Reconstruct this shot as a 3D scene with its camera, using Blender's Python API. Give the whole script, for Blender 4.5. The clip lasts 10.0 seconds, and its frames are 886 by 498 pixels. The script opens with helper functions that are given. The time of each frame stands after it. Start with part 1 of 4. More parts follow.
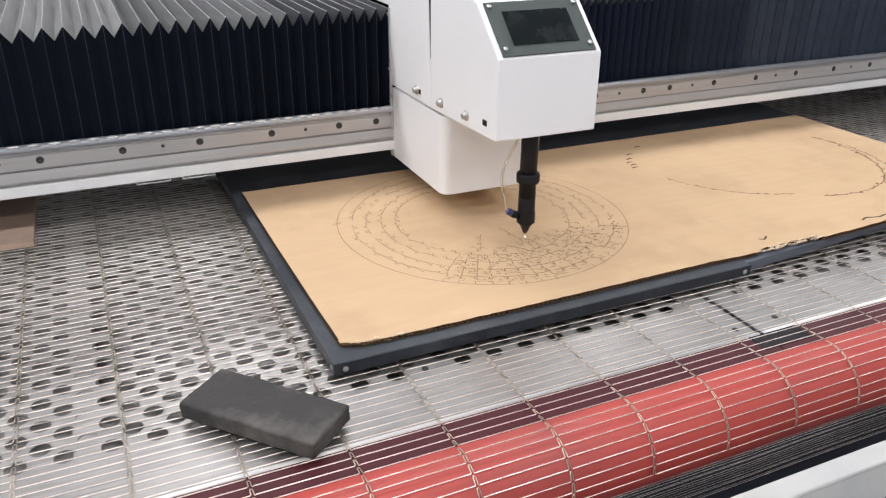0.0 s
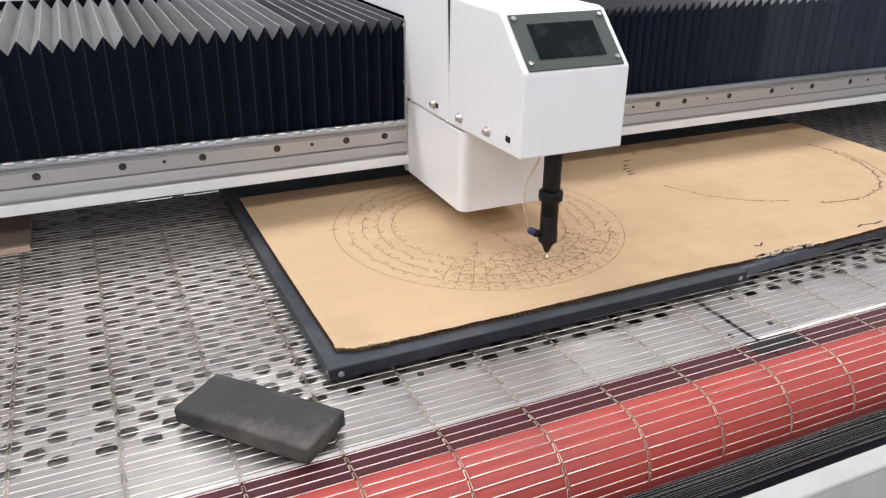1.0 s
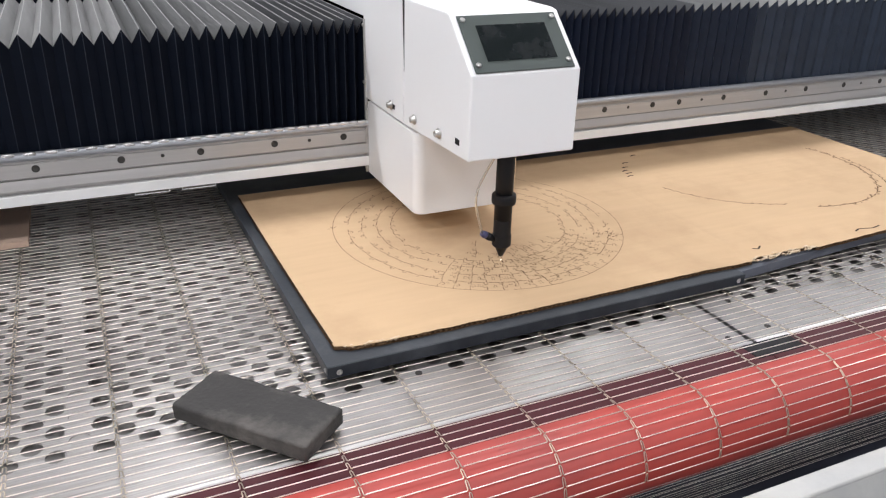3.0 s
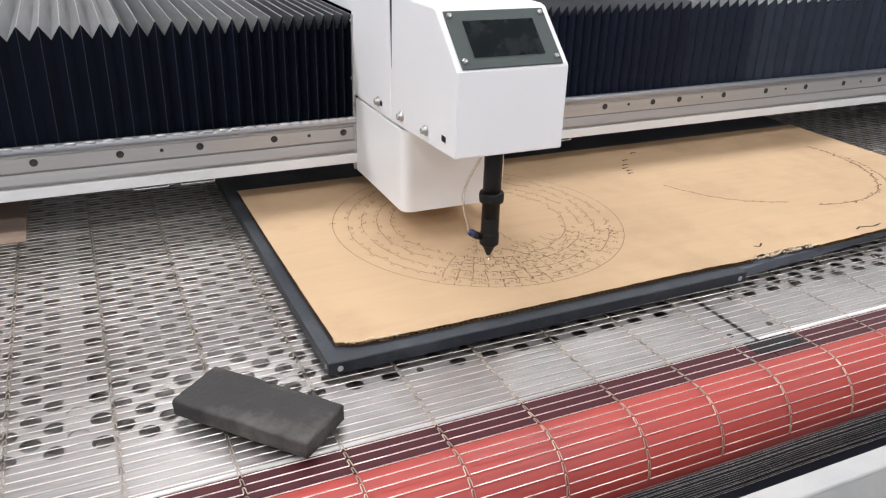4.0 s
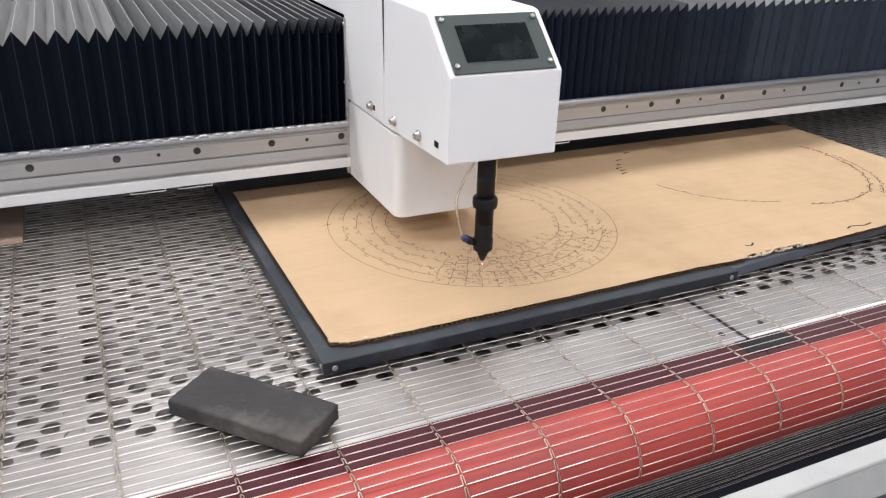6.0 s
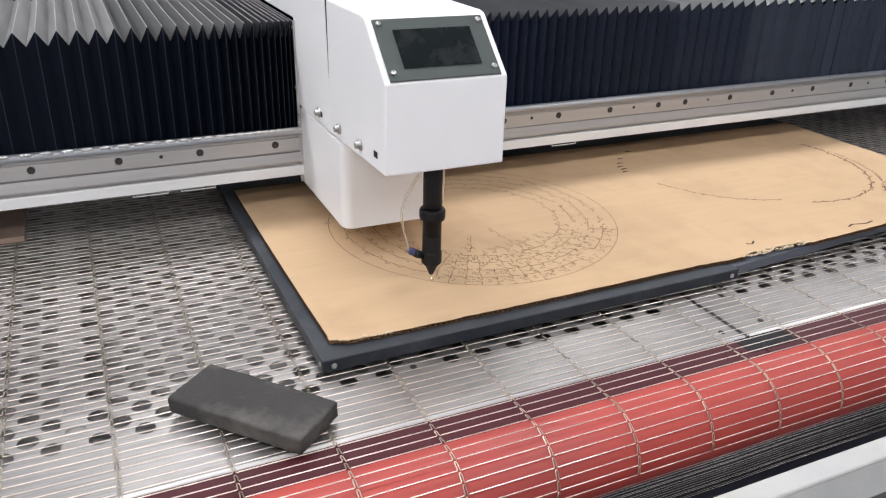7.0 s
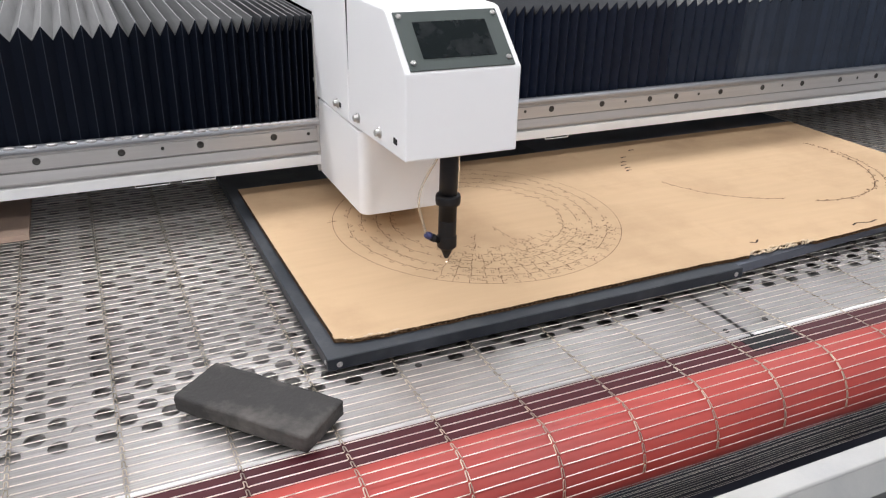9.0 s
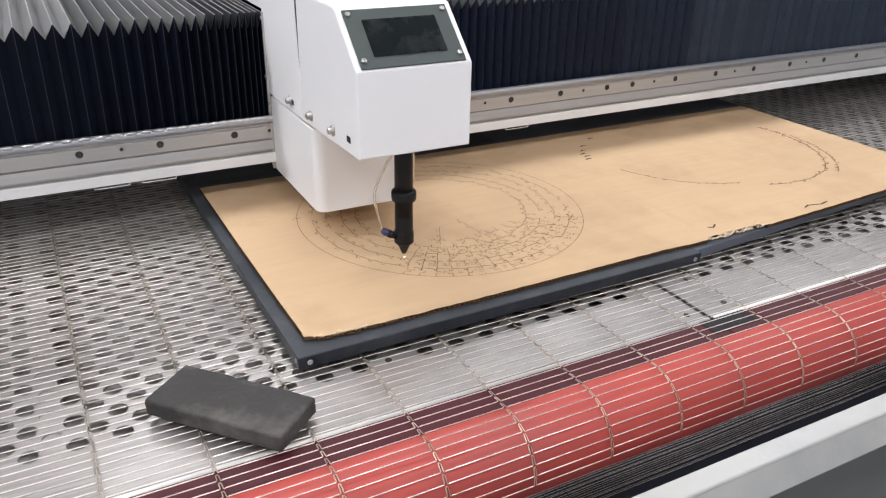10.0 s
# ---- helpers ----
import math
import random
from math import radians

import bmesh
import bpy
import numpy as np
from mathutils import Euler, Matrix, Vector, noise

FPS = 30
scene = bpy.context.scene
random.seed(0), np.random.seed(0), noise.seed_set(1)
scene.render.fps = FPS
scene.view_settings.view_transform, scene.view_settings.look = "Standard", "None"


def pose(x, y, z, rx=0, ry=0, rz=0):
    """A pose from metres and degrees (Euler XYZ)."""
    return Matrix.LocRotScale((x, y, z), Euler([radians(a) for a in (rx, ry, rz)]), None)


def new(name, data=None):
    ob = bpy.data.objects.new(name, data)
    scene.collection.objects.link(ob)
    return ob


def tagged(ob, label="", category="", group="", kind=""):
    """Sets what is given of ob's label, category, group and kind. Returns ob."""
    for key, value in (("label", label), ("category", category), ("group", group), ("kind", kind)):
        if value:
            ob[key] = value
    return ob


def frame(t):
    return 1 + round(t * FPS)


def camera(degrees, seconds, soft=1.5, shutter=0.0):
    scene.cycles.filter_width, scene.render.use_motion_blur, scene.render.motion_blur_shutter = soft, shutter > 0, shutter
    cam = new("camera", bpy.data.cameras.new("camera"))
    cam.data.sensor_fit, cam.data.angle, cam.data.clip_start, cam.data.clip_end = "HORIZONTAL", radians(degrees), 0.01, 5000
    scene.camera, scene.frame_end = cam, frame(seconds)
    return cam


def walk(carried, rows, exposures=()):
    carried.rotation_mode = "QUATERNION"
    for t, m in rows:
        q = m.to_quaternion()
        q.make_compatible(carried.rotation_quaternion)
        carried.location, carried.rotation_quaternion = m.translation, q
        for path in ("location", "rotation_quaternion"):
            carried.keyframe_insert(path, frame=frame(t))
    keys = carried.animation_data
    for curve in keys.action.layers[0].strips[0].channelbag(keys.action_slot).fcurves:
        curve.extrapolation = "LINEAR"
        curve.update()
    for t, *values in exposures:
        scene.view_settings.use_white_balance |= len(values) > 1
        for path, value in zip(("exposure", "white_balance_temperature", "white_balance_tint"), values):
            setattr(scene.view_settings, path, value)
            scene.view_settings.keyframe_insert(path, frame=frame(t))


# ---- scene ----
cam = camera(58.73, 10.0, 1.2)

# Camera: seconds, place, tilt, heading, lean.
CAM_ROWS = [
    (0.0, 0.0269, -0.6072, 0.5111, 64.705, -24.49, 0.49), (0.5, 0.0271, -0.6094, 0.5119, 65.001, -24.638, 0.633),
    (1.0, 0.0286, -0.61, 0.5099, 65.222, -24.627, 0.672), (1.5, 0.0312, -0.609, 0.5106, 65.294, -24.75, 0.866),
    (2.0, 0.0312, -0.6106, 0.5107, 65.412, -24.698, 0.96), (2.5, 0.0283, -0.6122, 0.5109, 65.37, -24.73, 1.196),
    (4.0, 0.0209, -0.6038, 0.5047, 65.118, -25.204, 1.738), (4.5, 0.0186, -0.6063, 0.505, 65.154, -25.392, 1.779),
    (5.0, 0.0193, -0.6095, 0.5082, 65.107, -25.442, 1.743), (5.5, 0.0199, -0.6112, 0.509, 65.12, -25.447, 1.688),
    (7.0, 0.026, -0.6158, 0.5086, 65.024, -25.116, 1.532), (7.5, 0.0245, -0.6181, 0.5078, 65.124, -24.792, 1.464),
    (8.0, 0.0221, -0.6174, 0.5107, 65.036, -24.685, 1.588), (8.5, 0.0217, -0.6173, 0.5089, 65.121, -24.557, 1.513),
    (9.0, 0.0213, -0.6149, 0.5087, 64.939, -25.033, 1.486), (9.5, 0.0198, -0.6129, 0.5067, 64.564, -26.436, 1.333),
    (10.0, 0.0149, -0.6182, 0.521, 64.089, -28.061, 1.083)]
walk(cam, [(t, pose(x, y, z, rx, 0, rz) @ pose(0, 0, 0, 0, 0, lean)) for t, x, y, z, rx, rz, lean in CAM_ROWS])

# Laser head: seconds, tip x, tip y. The gantry shares the y.
HEAD_ROWS = [
    (0.0, 0.5864, 0.3248), (0.1, 0.5864, 0.3282), (0.2, 0.59, 0.3209), (0.3, 0.5977, 0.2943), (0.4, 0.5931, 0.2736),
    (0.5, 0.5943, 0.2741), (0.7, 0.5954, 0.2701), (1.3, 0.6009, 0.2684), (1.4, 0.6024, 0.2694), (1.5, 0.5824, 0.2772),
    (1.6, 0.5471, 0.291), (1.7, 0.5339, 0.2975), (1.8, 0.5305, 0.3), (2.0, 0.5377, 0.2928), (2.4, 0.5414, 0.2862),
    (2.5, 0.538, 0.289), (2.7, 0.5373, 0.2865), (3.8, 0.5079, 0.2812), (4.0, 0.5098, 0.2838), (4.2, 0.5103, 0.2931),
    (4.6, 0.5235, 0.2927), (4.7, 0.5212, 0.2939), (4.8, 0.5163, 0.2973), (4.9, 0.5172, 0.2994), (5.0, 0.5233, 0.3079),
    (5.1, 0.5249, 0.3032), (5.2, 0.524, 0.2851), (5.4, 0.5251, 0.2809), (5.6, 0.5212, 0.271), (5.7, 0.5215, 0.2714),
    (6.8, 0.4126, 0.2466), (6.9, 0.4139, 0.2456), (7.0, 0.4152, 0.2501), (7.1, 0.4119, 0.2569), (7.2, 0.4115, 0.2589),
    (7.5, 0.4225, 0.2546), (7.6, 0.4265, 0.2618), (7.7, 0.4277, 0.2646), (7.9, 0.4294, 0.263), (8.0, 0.4338, 0.2617),
    (8.1, 0.4363, 0.2664), (8.3, 0.436, 0.2703), (8.4, 0.4381, 0.2743), (8.5, 0.4461, 0.2799), (8.6, 0.448, 0.2806),
    (8.8, 0.4423, 0.2808), (8.9, 0.443, 0.2829), (9.0, 0.4482, 0.2872), (9.2, 0.4538, 0.2877), (9.3, 0.4533, 0.2893),
    (9.4, 0.4427, 0.3044), (9.5, 0.4414, 0.3035), (9.7, 0.4343, 0.2993), (9.8, 0.4355, 0.2971), (10.0, 0.4357, 0.2879)]
TIP_Z = 0.029

# ---- light: a bright workshop with ceiling panels ----
world = bpy.data.worlds.new("workshop_air")
scene.world = world
world.use_nodes = True
world.node_tree.nodes["Background"].inputs["Color"].default_value = (0.9, 0.95, 1.0, 1)
world.node_tree.nodes["Background"].inputs["Strength"].default_value = 0.3
scene.view_settings.exposure = 0.0
FLOOR_Z, CEIL_Z = -0.95, 2.45
PANELS = [(x, y, e) for x in (-3.3, -1.35, 0.5, 3.0) for y, e in ((-3.0, 17.0), (-0.9, 16.0), (1.3, 31.0), (3.5, 11.0))]
for px, py, watts in PANELS:
    lamp = bpy.data.lights.new("panel_light", "AREA")
    lamp.shape, lamp.size, lamp.size_y, lamp.energy = "RECTANGLE", 1.2, 0.42, watts * 1.07
    lamp.color = (0.955, 0.955, 1.0)
    lo = new("panel_light", lamp)
    lo.matrix_world = pose(px, py, CEIL_Z - 0.05)


# ---- materials ----
def mat(name, color, rough=0.5, metal=0.0, vary=0.12, scale=40.0, bump=0.0, bump_scale=300.0, spec=0.5, stretch=None,
        stain=None, stain_scale=6.0, rough_vary=0.0, coat=0.0, per_piece=0.0, wave=None):
    m = bpy.data.materials.new(name)
    m.use_nodes = True
    nt = m.node_tree
    N, L = nt.nodes, nt.links
    b = N["Principled BSDF"]
    b.inputs["Roughness"].default_value, b.inputs["Metallic"].default_value = rough, metal
    b.inputs["Specular IOR Level"].default_value = spec
    b.inputs["Coat Weight"].default_value = coat
    tc = N.new("ShaderNodeTexCoord")
    mp = N.new("ShaderNodeMapping")
    if stretch:
        mp.inputs["Scale"].default_value = stretch
    L.new(tc.outputs["Object"], mp.inputs["Vector"])
    n1 = N.new("ShaderNodeTexNoise")
    n1.inputs["Scale"].default_value, n1.inputs["Detail"].default_value = scale, 6.0
    L.new(mp.outputs["Vector"], n1.inputs["Vector"])
    mix = N.new("ShaderNodeMix")
    mix.data_type = "RGBA"
    lo = [max(0, c * (1 - vary)) for c in color]
    hi = [min(1, c * (1 + vary)) for c in color]
    mix.inputs["A"].default_value, mix.inputs["B"].default_value = (*lo, 1), (*hi, 1)
    L.new(n1.outputs["Fac"], mix.inputs["Factor"])
    out = mix.outputs["Result"]
    if stain:
        n2 = N.new("ShaderNodeTexNoise")
        n2.inputs["Scale"].default_value, n2.inputs["Detail"].default_value = stain_scale, 8.0
        n2.inputs["Roughness"].default_value = 0.65
        L.new(tc.outputs["Object"], n2.inputs["Vector"])
        rp = N.new("ShaderNodeMapRange")
        rp.inputs["From Min"].default_value, rp.inputs["From Max"].default_value = 0.48, 0.72
        L.new(n2.outputs["Fac"], rp.inputs["Value"])
        mx = N.new("ShaderNodeMix")
        mx.data_type = "RGBA"
        L.new(rp.outputs["Result"], mx.inputs["Factor"])
        L.new(out, mx.inputs["A"])
        mx.inputs["B"].default_value = (*stain, 1)
        out = mx.outputs["Result"]
    if per_piece:
        oi = N.new("ShaderNodeObjectInfo")
        hs = N.new("ShaderNodeHueSaturation")
        pr = N.new("ShaderNodeMapRange")
        pr.inputs["To Min"].default_value, pr.inputs["To Max"].default_value = 1 - per_piece, 1 + per_piece
        L.new(oi.outputs["Random"], pr.inputs["Value"])
        L.new(pr.outputs["Result"], hs.inputs["Value"])
        L.new(out, hs.inputs["Color"])
        out = hs.outputs["Color"]
    L.new(out, b.inputs["Base Color"])
    if rough_vary:
        rr = N.new("ShaderNodeMapRange")
        rr.inputs["To Min"].default_value, rr.inputs["To Max"].default_value = rough - rough_vary, rough + rough_vary
        L.new(n1.outputs["Fac"], rr.inputs["Value"])
        L.new(rr.outputs["Result"], b.inputs["Roughness"])
    if bump:
        n3 = N.new("ShaderNodeTexNoise")
        n3.inputs["Scale"].default_value, n3.inputs["Detail"].default_value = bump_scale, 4.0
        L.new(mp.outputs["Vector"], n3.inputs["Vector"])
        bp = N.new("ShaderNodeBump")
        bp.inputs["Strength"].default_value, bp.inputs["Distance"].default_value = bump, 0.001
        L.new(n3.outputs["Fac"], bp.inputs["Height"])
        L.new(bp.outputs["Normal"], b.inputs["Normal"])
        if wave:
            n4 = N.new("ShaderNodeTexNoise")
            n4.inputs["Scale"].default_value, n4.inputs["Detail"].default_value = wave[0], 2.0
            L.new(tc.outputs["Object"], n4.inputs["Vector"])
            wb = N.new("ShaderNodeBump")
            wb.inputs["Strength"].default_value, wb.inputs["Distance"].default_value = 1.0, wave[1]
            L.new(n4.outputs["Fac"], wb.inputs["Height"])
            L.new(wb.outputs["Normal"], bp.inputs["Normal"])
    return m


def glow(name, color, strength):
    m = bpy.data.materials.new(name)
    m.use_nodes = True
    b = m.node_tree.nodes["Principled BSDF"]
    b.inputs["Base Color"].default_value = (*color, 1)
    b.inputs["Emission Color"].default_value = (*color, 1)
    b.inputs["Emission Strength"].default_value = strength
    return m


M_WHITE = mat("white_powder_coat", (0.88, 0.88, 0.89), 0.38, vary=0.02, scale=8, bump=0.1, bump_scale=900)
M_FRAMEW = mat("pale_grey_paint", (0.56, 0.57, 0.57), 0.4, vary=0.04, scale=6, bump=0.1, bump_scale=500, stain=(0.5, 0.5, 0.5))
M_CARD = mat("brown_cardboard", (0.555, 0.390, 0.240), 0.85, vary=0.07, scale=9, bump=0.2, bump_scale=60, stretch=(1, 9, 1),
             stain=(0.455, 0.310, 0.190), stain_scale=4.2, spec=0.2, wave=(7.0, 0.012))
# Brown of the cut edge, darkened to hold the shade of its gap.
M_CARDEDGE = mat("cut_cardboard_edge", (0.10, 0.055, 0.028), 0.9, vary=0.7, scale=260, bump=0.6, bump_scale=300, spec=0.1)
M_TORN = mat("torn_paper", (0.62, 0.50, 0.36), 0.9, vary=0.25, scale=120, spec=0.1)
M_FLUTE = mat("flute_paper", (0.20, 0.125, 0.07), 0.9, vary=0.35, scale=160, spec=0.1)
M_BURN = mat("laser_burn", (0.100, 0.056, 0.032), 0.9, vary=0.8, scale=70, spec=0.1)
# Char of dashes and tears, also the painted shadow line at the card's side.
M_CHAR_SHADE = mat("char_and_edge_shade", (0.028, 0.020, 0.016), 0.9, vary=0.5, scale=120, spec=0.1)
M_OFFCUT = mat("dull_brown_board", (0.50, 0.36, 0.275), 0.85, vary=0.1, scale=9, bump=0.2, bump_scale=60, stain=(0.34, 0.26, 0.22))
# Plate top toned lighter than its flanges, as lit from above.
M_SLABTOP = mat("lit_grey_painted_steel", (0.034, 0.039, 0.048), 0.48, vary=0.4, scale=14, bump=0.15, stain=(0.075, 0.080, 0.088),
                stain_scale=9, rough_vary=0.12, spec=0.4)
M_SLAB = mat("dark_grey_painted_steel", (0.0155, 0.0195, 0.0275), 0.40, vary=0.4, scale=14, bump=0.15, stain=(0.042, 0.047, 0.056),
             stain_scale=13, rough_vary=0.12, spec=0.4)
M_BOARD = mat("mottled_black_board", (0.085, 0.094, 0.118), 0.5, vary=0.35, scale=12, bump=0.15, stain=(0.11, 0.116, 0.132), stain_scale=7, spec=0.4)
M_STEEL = mat("bright_wire_steel", (0.85, 0.775, 0.705), 0.33, 1.0, vary=0.15, scale=60, per_piece=0.12)
# Paler, less metallic steel paints in the highlight along the rolled edge.
M_EDGE = mat("rolled_edge_highlight", (0.84, 0.83, 0.82), 0.32, 0.4, vary=0.08, scale=20, stretch=(0.3, 20, 20))
# Hooks toned darker than the rods for the shade within their loops.
M_HOOK = mat("dark_wire_hook", (0.52, 0.455, 0.37), 0.36, 0.95, vary=0.5, scale=90, per_piece=0.3)
M_DULLWIRE = mat("dull_wire_steel", (0.66, 0.64, 0.62), 0.3, 1.0, vary=0.4, scale=30, per_piece=0.35)
M_SHEET = mat("brushed_steel_sheet", (0.440, 0.424, 0.415), 0.32, 0.84, vary=0.5, scale=18, bump=0.06, bump_scale=160,
              stretch=(1, 30, 1), stain=(0.325, 0.312, 0.303), stain_scale=7, rough_vary=0.08)
M_ALU = mat("anodised_aluminium", (0.455, 0.445, 0.440), 0.42, 0.45, vary=0.12, scale=10, stretch=(0.3, 20, 20), bump=0.06, bump_scale=60)
M_RAILPAINT = mat("grey_rail_paint", (0.41, 0.41, 0.395), 0.38, spec=0.5, vary=0.05, scale=6, bump=0.1, bump_scale=500, stain=(0.33, 0.335, 0.335))
M_RAIL = mat("polished_rail_steel", (0.42, 0.435, 0.47), 0.40, 0.6, vary=0.06, scale=12, stretch=(0.3, 25, 25))
M_UNDER = mat("bounce_grey_underside", (0.36, 0.40, 0.46), 0.5, vary=0.08, scale=8, stain=(0.28, 0.30, 0.34))
M_TRIM = mat("white_trim_paint", (0.80, 0.80, 0.80), 0.4, vary=0.04, scale=8, stain=(0.72, 0.72, 0.72))
M_ROLLER = mat("red_coated_roller", (0.425, 0.057, 0.045), 0.5, vary=0.12, scale=7, bump=0.1, bump_scale=200, stain=(0.345, 0.054, 0.047), stain_scale=4)
M_MAROON = mat("maroon_strip", (0.068, 0.013, 0.018), 0.5, vary=0.2, scale=20, spec=0.25)
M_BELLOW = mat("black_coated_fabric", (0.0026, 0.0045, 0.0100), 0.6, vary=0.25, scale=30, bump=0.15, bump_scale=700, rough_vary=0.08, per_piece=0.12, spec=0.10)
# Pleat tops near the head: their self-shade is put into these darker colours.
M_TOPSHADE = mat("shaded_fabric_top", (0.022, 0.024, 0.029), 0.5, vary=0.5, scale=45, bump=0.6, bump_scale=160, per_piece=0.3, stretch=(1, 0.12, 1))
M_TOPMID = mat("half_lit_fabric_top", (0.10, 0.102, 0.104), 0.5, vary=0.55, scale=45, bump=0.7, bump_scale=160, per_piece=0.2, stretch=(1, 0.12, 1))
# Haze and sheen painted in: right fronts go from navy to paler far off.
M_NAVYEDGE = mat("half_hazed_navy_fold", (0.0098, 0.0160, 0.0320), 0.5, vary=0.4, scale=40, spec=0.2)
M_HAZED = mat("hazed_navy_fabric", (0.023, 0.0325, 0.0530), 0.5, vary=0.35, scale=30, bump=0.15, bump_scale=700, rough_vary=0.08, per_piece=0.15, spec=0.25)
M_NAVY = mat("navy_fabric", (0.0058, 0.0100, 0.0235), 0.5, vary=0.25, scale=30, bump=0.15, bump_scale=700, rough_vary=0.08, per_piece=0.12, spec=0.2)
# Paler rim paints the light caught along the outer folds.
M_FOLDEDGE = mat("glinting_fold_edge", (0.019, 0.024, 0.036), 0.5, vary=0.6, scale=60, spec=0.25)
M_DUSTTRAY = mat("dusty_tray", (0.24, 0.23, 0.222), 0.7, vary=0.3, scale=9)
# Dusty fabric, its grey lifted to paint the light from overhead.
M_BELLOWTOP = mat("lit_dusty_fabric", (0.185, 0.185, 0.186), 0.5, vary=0.7, scale=45, bump=0.8, bump_scale=160, per_piece=0.15, stretch=(1, 0.12, 1))
M_RIDGE = mat("pale_ridge", (0.33, 0.33, 0.33), 0.5, vary=0.6, scale=60, stretch=(1, 0.15, 1))
M_BLACK = mat("black_anodised", (0.012, 0.012, 0.014), 0.5, vary=0.2, scale=40, spec=0.22)
M_DARK = mat("dark_interior", (0.028, 0.033, 0.046), 0.7, vary=0.3, scale=10)
M_CHUTE = mat("navy_chute_paint", (0.026, 0.030, 0.046), 0.6, vary=0.2, scale=10)
# Steel of the beads added as glints along the guide lip.
M_GLINT = mat("bright_glint_steel", (0.66, 0.655, 0.66), 0.34, 0.9, vary=0.2, scale=60)
M_BRICK = mat("dark_rubber_block", (0.031, 0.029, 0.028), 0.75, vary=0.3, scale=30, bump=1.0, bump_scale=190, stain=(0.125, 0.113, 0.102), stain_scale=10)
M_PANEL = mat("dark_grey_bezel", (0.056, 0.070, 0.066), 0.5, vary=0.06, scale=50)
# Paler blotches in the glass colour stand in for faint reflections.
M_GLASS = mat("black_screen_glass", (0.010, 0.0135, 0.0145), 0.10, vary=0.3, scale=30, spec=0.5, stain=(0.030, 0.032, 0.034), stain_scale=28)
M_SCREW = mat("zinc_screw", (0.50, 0.49, 0.48), 0.38, 1.0, vary=0.15, scale=80)
M_HOLE = mat("bolt_recess", (0.05, 0.048, 0.045), 0.5, 0.5, vary=0.2, scale=80)
M_BLUE = mat("blue_push_fitting", (0.032, 0.035, 0.105), 0.4, vary=0.1, scale=60)
M_TUBE = mat("clear_hose", (0.90, 0.87, 0.80), 0.08, vary=0.05, scale=40)
M_TUBE.node_tree.nodes["Principled BSDF"].inputs["Transmission Weight"].default_value = 0.88
M_TUBE.node_tree.nodes["Principled BSDF"].inputs["IOR"].default_value = 1.3
M_FLOOR = mat("workshop_floor", (0.34, 0.345, 0.35), 0.5, vary=0.15, scale=3, stain=(0.28, 0.28, 0.28), stain_scale=2)
M_WALL = mat("workshop_wall", (0.74, 0.75, 0.76), 0.8, vary=0.05, scale=3)
M_DARKWALL = mat("grey_reflection_wall", (0.33, 0.335, 0.345), 0.8, vary=0.1, scale=3)
M_CEIL = mat("workshop_ceiling", (0.23, 0.235, 0.24), 0.85, vary=0.1, scale=3)
M_DGREY = mat("grey_green_machine_panel", (0.095, 0.106, 0.097), 0.5, vary=0.08, scale=12)
M_LAMP = glow("lamp_diffuser", (1.0, 0.98, 0.95), 3.5)
M_SPARK = glow("laser_spot", (1.0, 0.93, 0.8), 6.0)


# ---- mesh helpers ----
def empty(name, m=None, **tags):
    ob = new(name)
    ob.matrix_basis = m or Matrix()
    return tagged(ob, **tags)


def part(name, bm, material, parent=None, label=""):
    me = bpy.data.meshes.new(name)
    bm.normal_update()
    bm.to_mesh(me)
    bm.free()
    me.materials.append(material)
    ob = new(name, me)
    ob.parent = parent
    return tagged(ob, label=label)


def piece(name, me, parent, m):
    ob = new(name, me)
    ob.parent = parent
    ob.matrix_basis = m
    return ob


def add_box(bm, x0, x1, y0, y1, z0, z1, bevel=0.0, seg=2):
    r = bmesh.ops.create_cube(bm, size=1.0, matrix=Matrix.Translation(((x0 + x1) / 2, (y0 + y1) / 2, (z0 + z1) / 2))
                              @ Matrix.Diagonal((x1 - x0, y1 - y0, z1 - z0, 1)))
    if bevel:
        edges = list({e for v in r["verts"] for e in v.link_edges})
        bmesh.ops.bevel(bm, geom=edges, offset=bevel, segments=seg, affect="EDGES", profile=0.5)


def box(x0, x1, y0, y1, z0, z1, bevel=0.0, seg=2):
    bm = bmesh.new()
    add_box(bm, x0, x1, y0, y1, z0, z1, bevel, seg)
    return bm


def add_cyl(bm, m, r, depth, seg=16, r2=None, smooth=True):
    res = bmesh.ops.create_cone(bm, cap_ends=True, segments=seg, radius1=r, radius2=r if r2 is None else r2, depth=depth, matrix=m)
    if smooth:
        for f in {f for v in res["verts"] for f in v.link_faces}:
            if len(f.verts) == 4:
                f.smooth = True


def cyl(m, r, depth, seg=16, r2=None):
    bm = bmesh.new()
    add_cyl(bm, m, r, depth, seg, r2)
    return bm


def lathe(profile, seg=24):
    """A turned shape about z from (radius, z) pairs."""
    bm = bmesh.new()
    rings = [[bm.verts.new((r * math.cos(2 * math.pi * i / seg), r * math.sin(2 * math.pi * i / seg), z)) for i in range(seg)]
             for r, z in profile]
    for a, b in zip(rings, rings[1:]):
        for i in range(seg):
            f = bm.faces.new((a[i], a[(i + 1) % seg], b[(i + 1) % seg], b[i]))
            f.smooth = True
    bm.faces.new(list(reversed(rings[0])))
    bm.faces.new(rings[-1])
    return bm


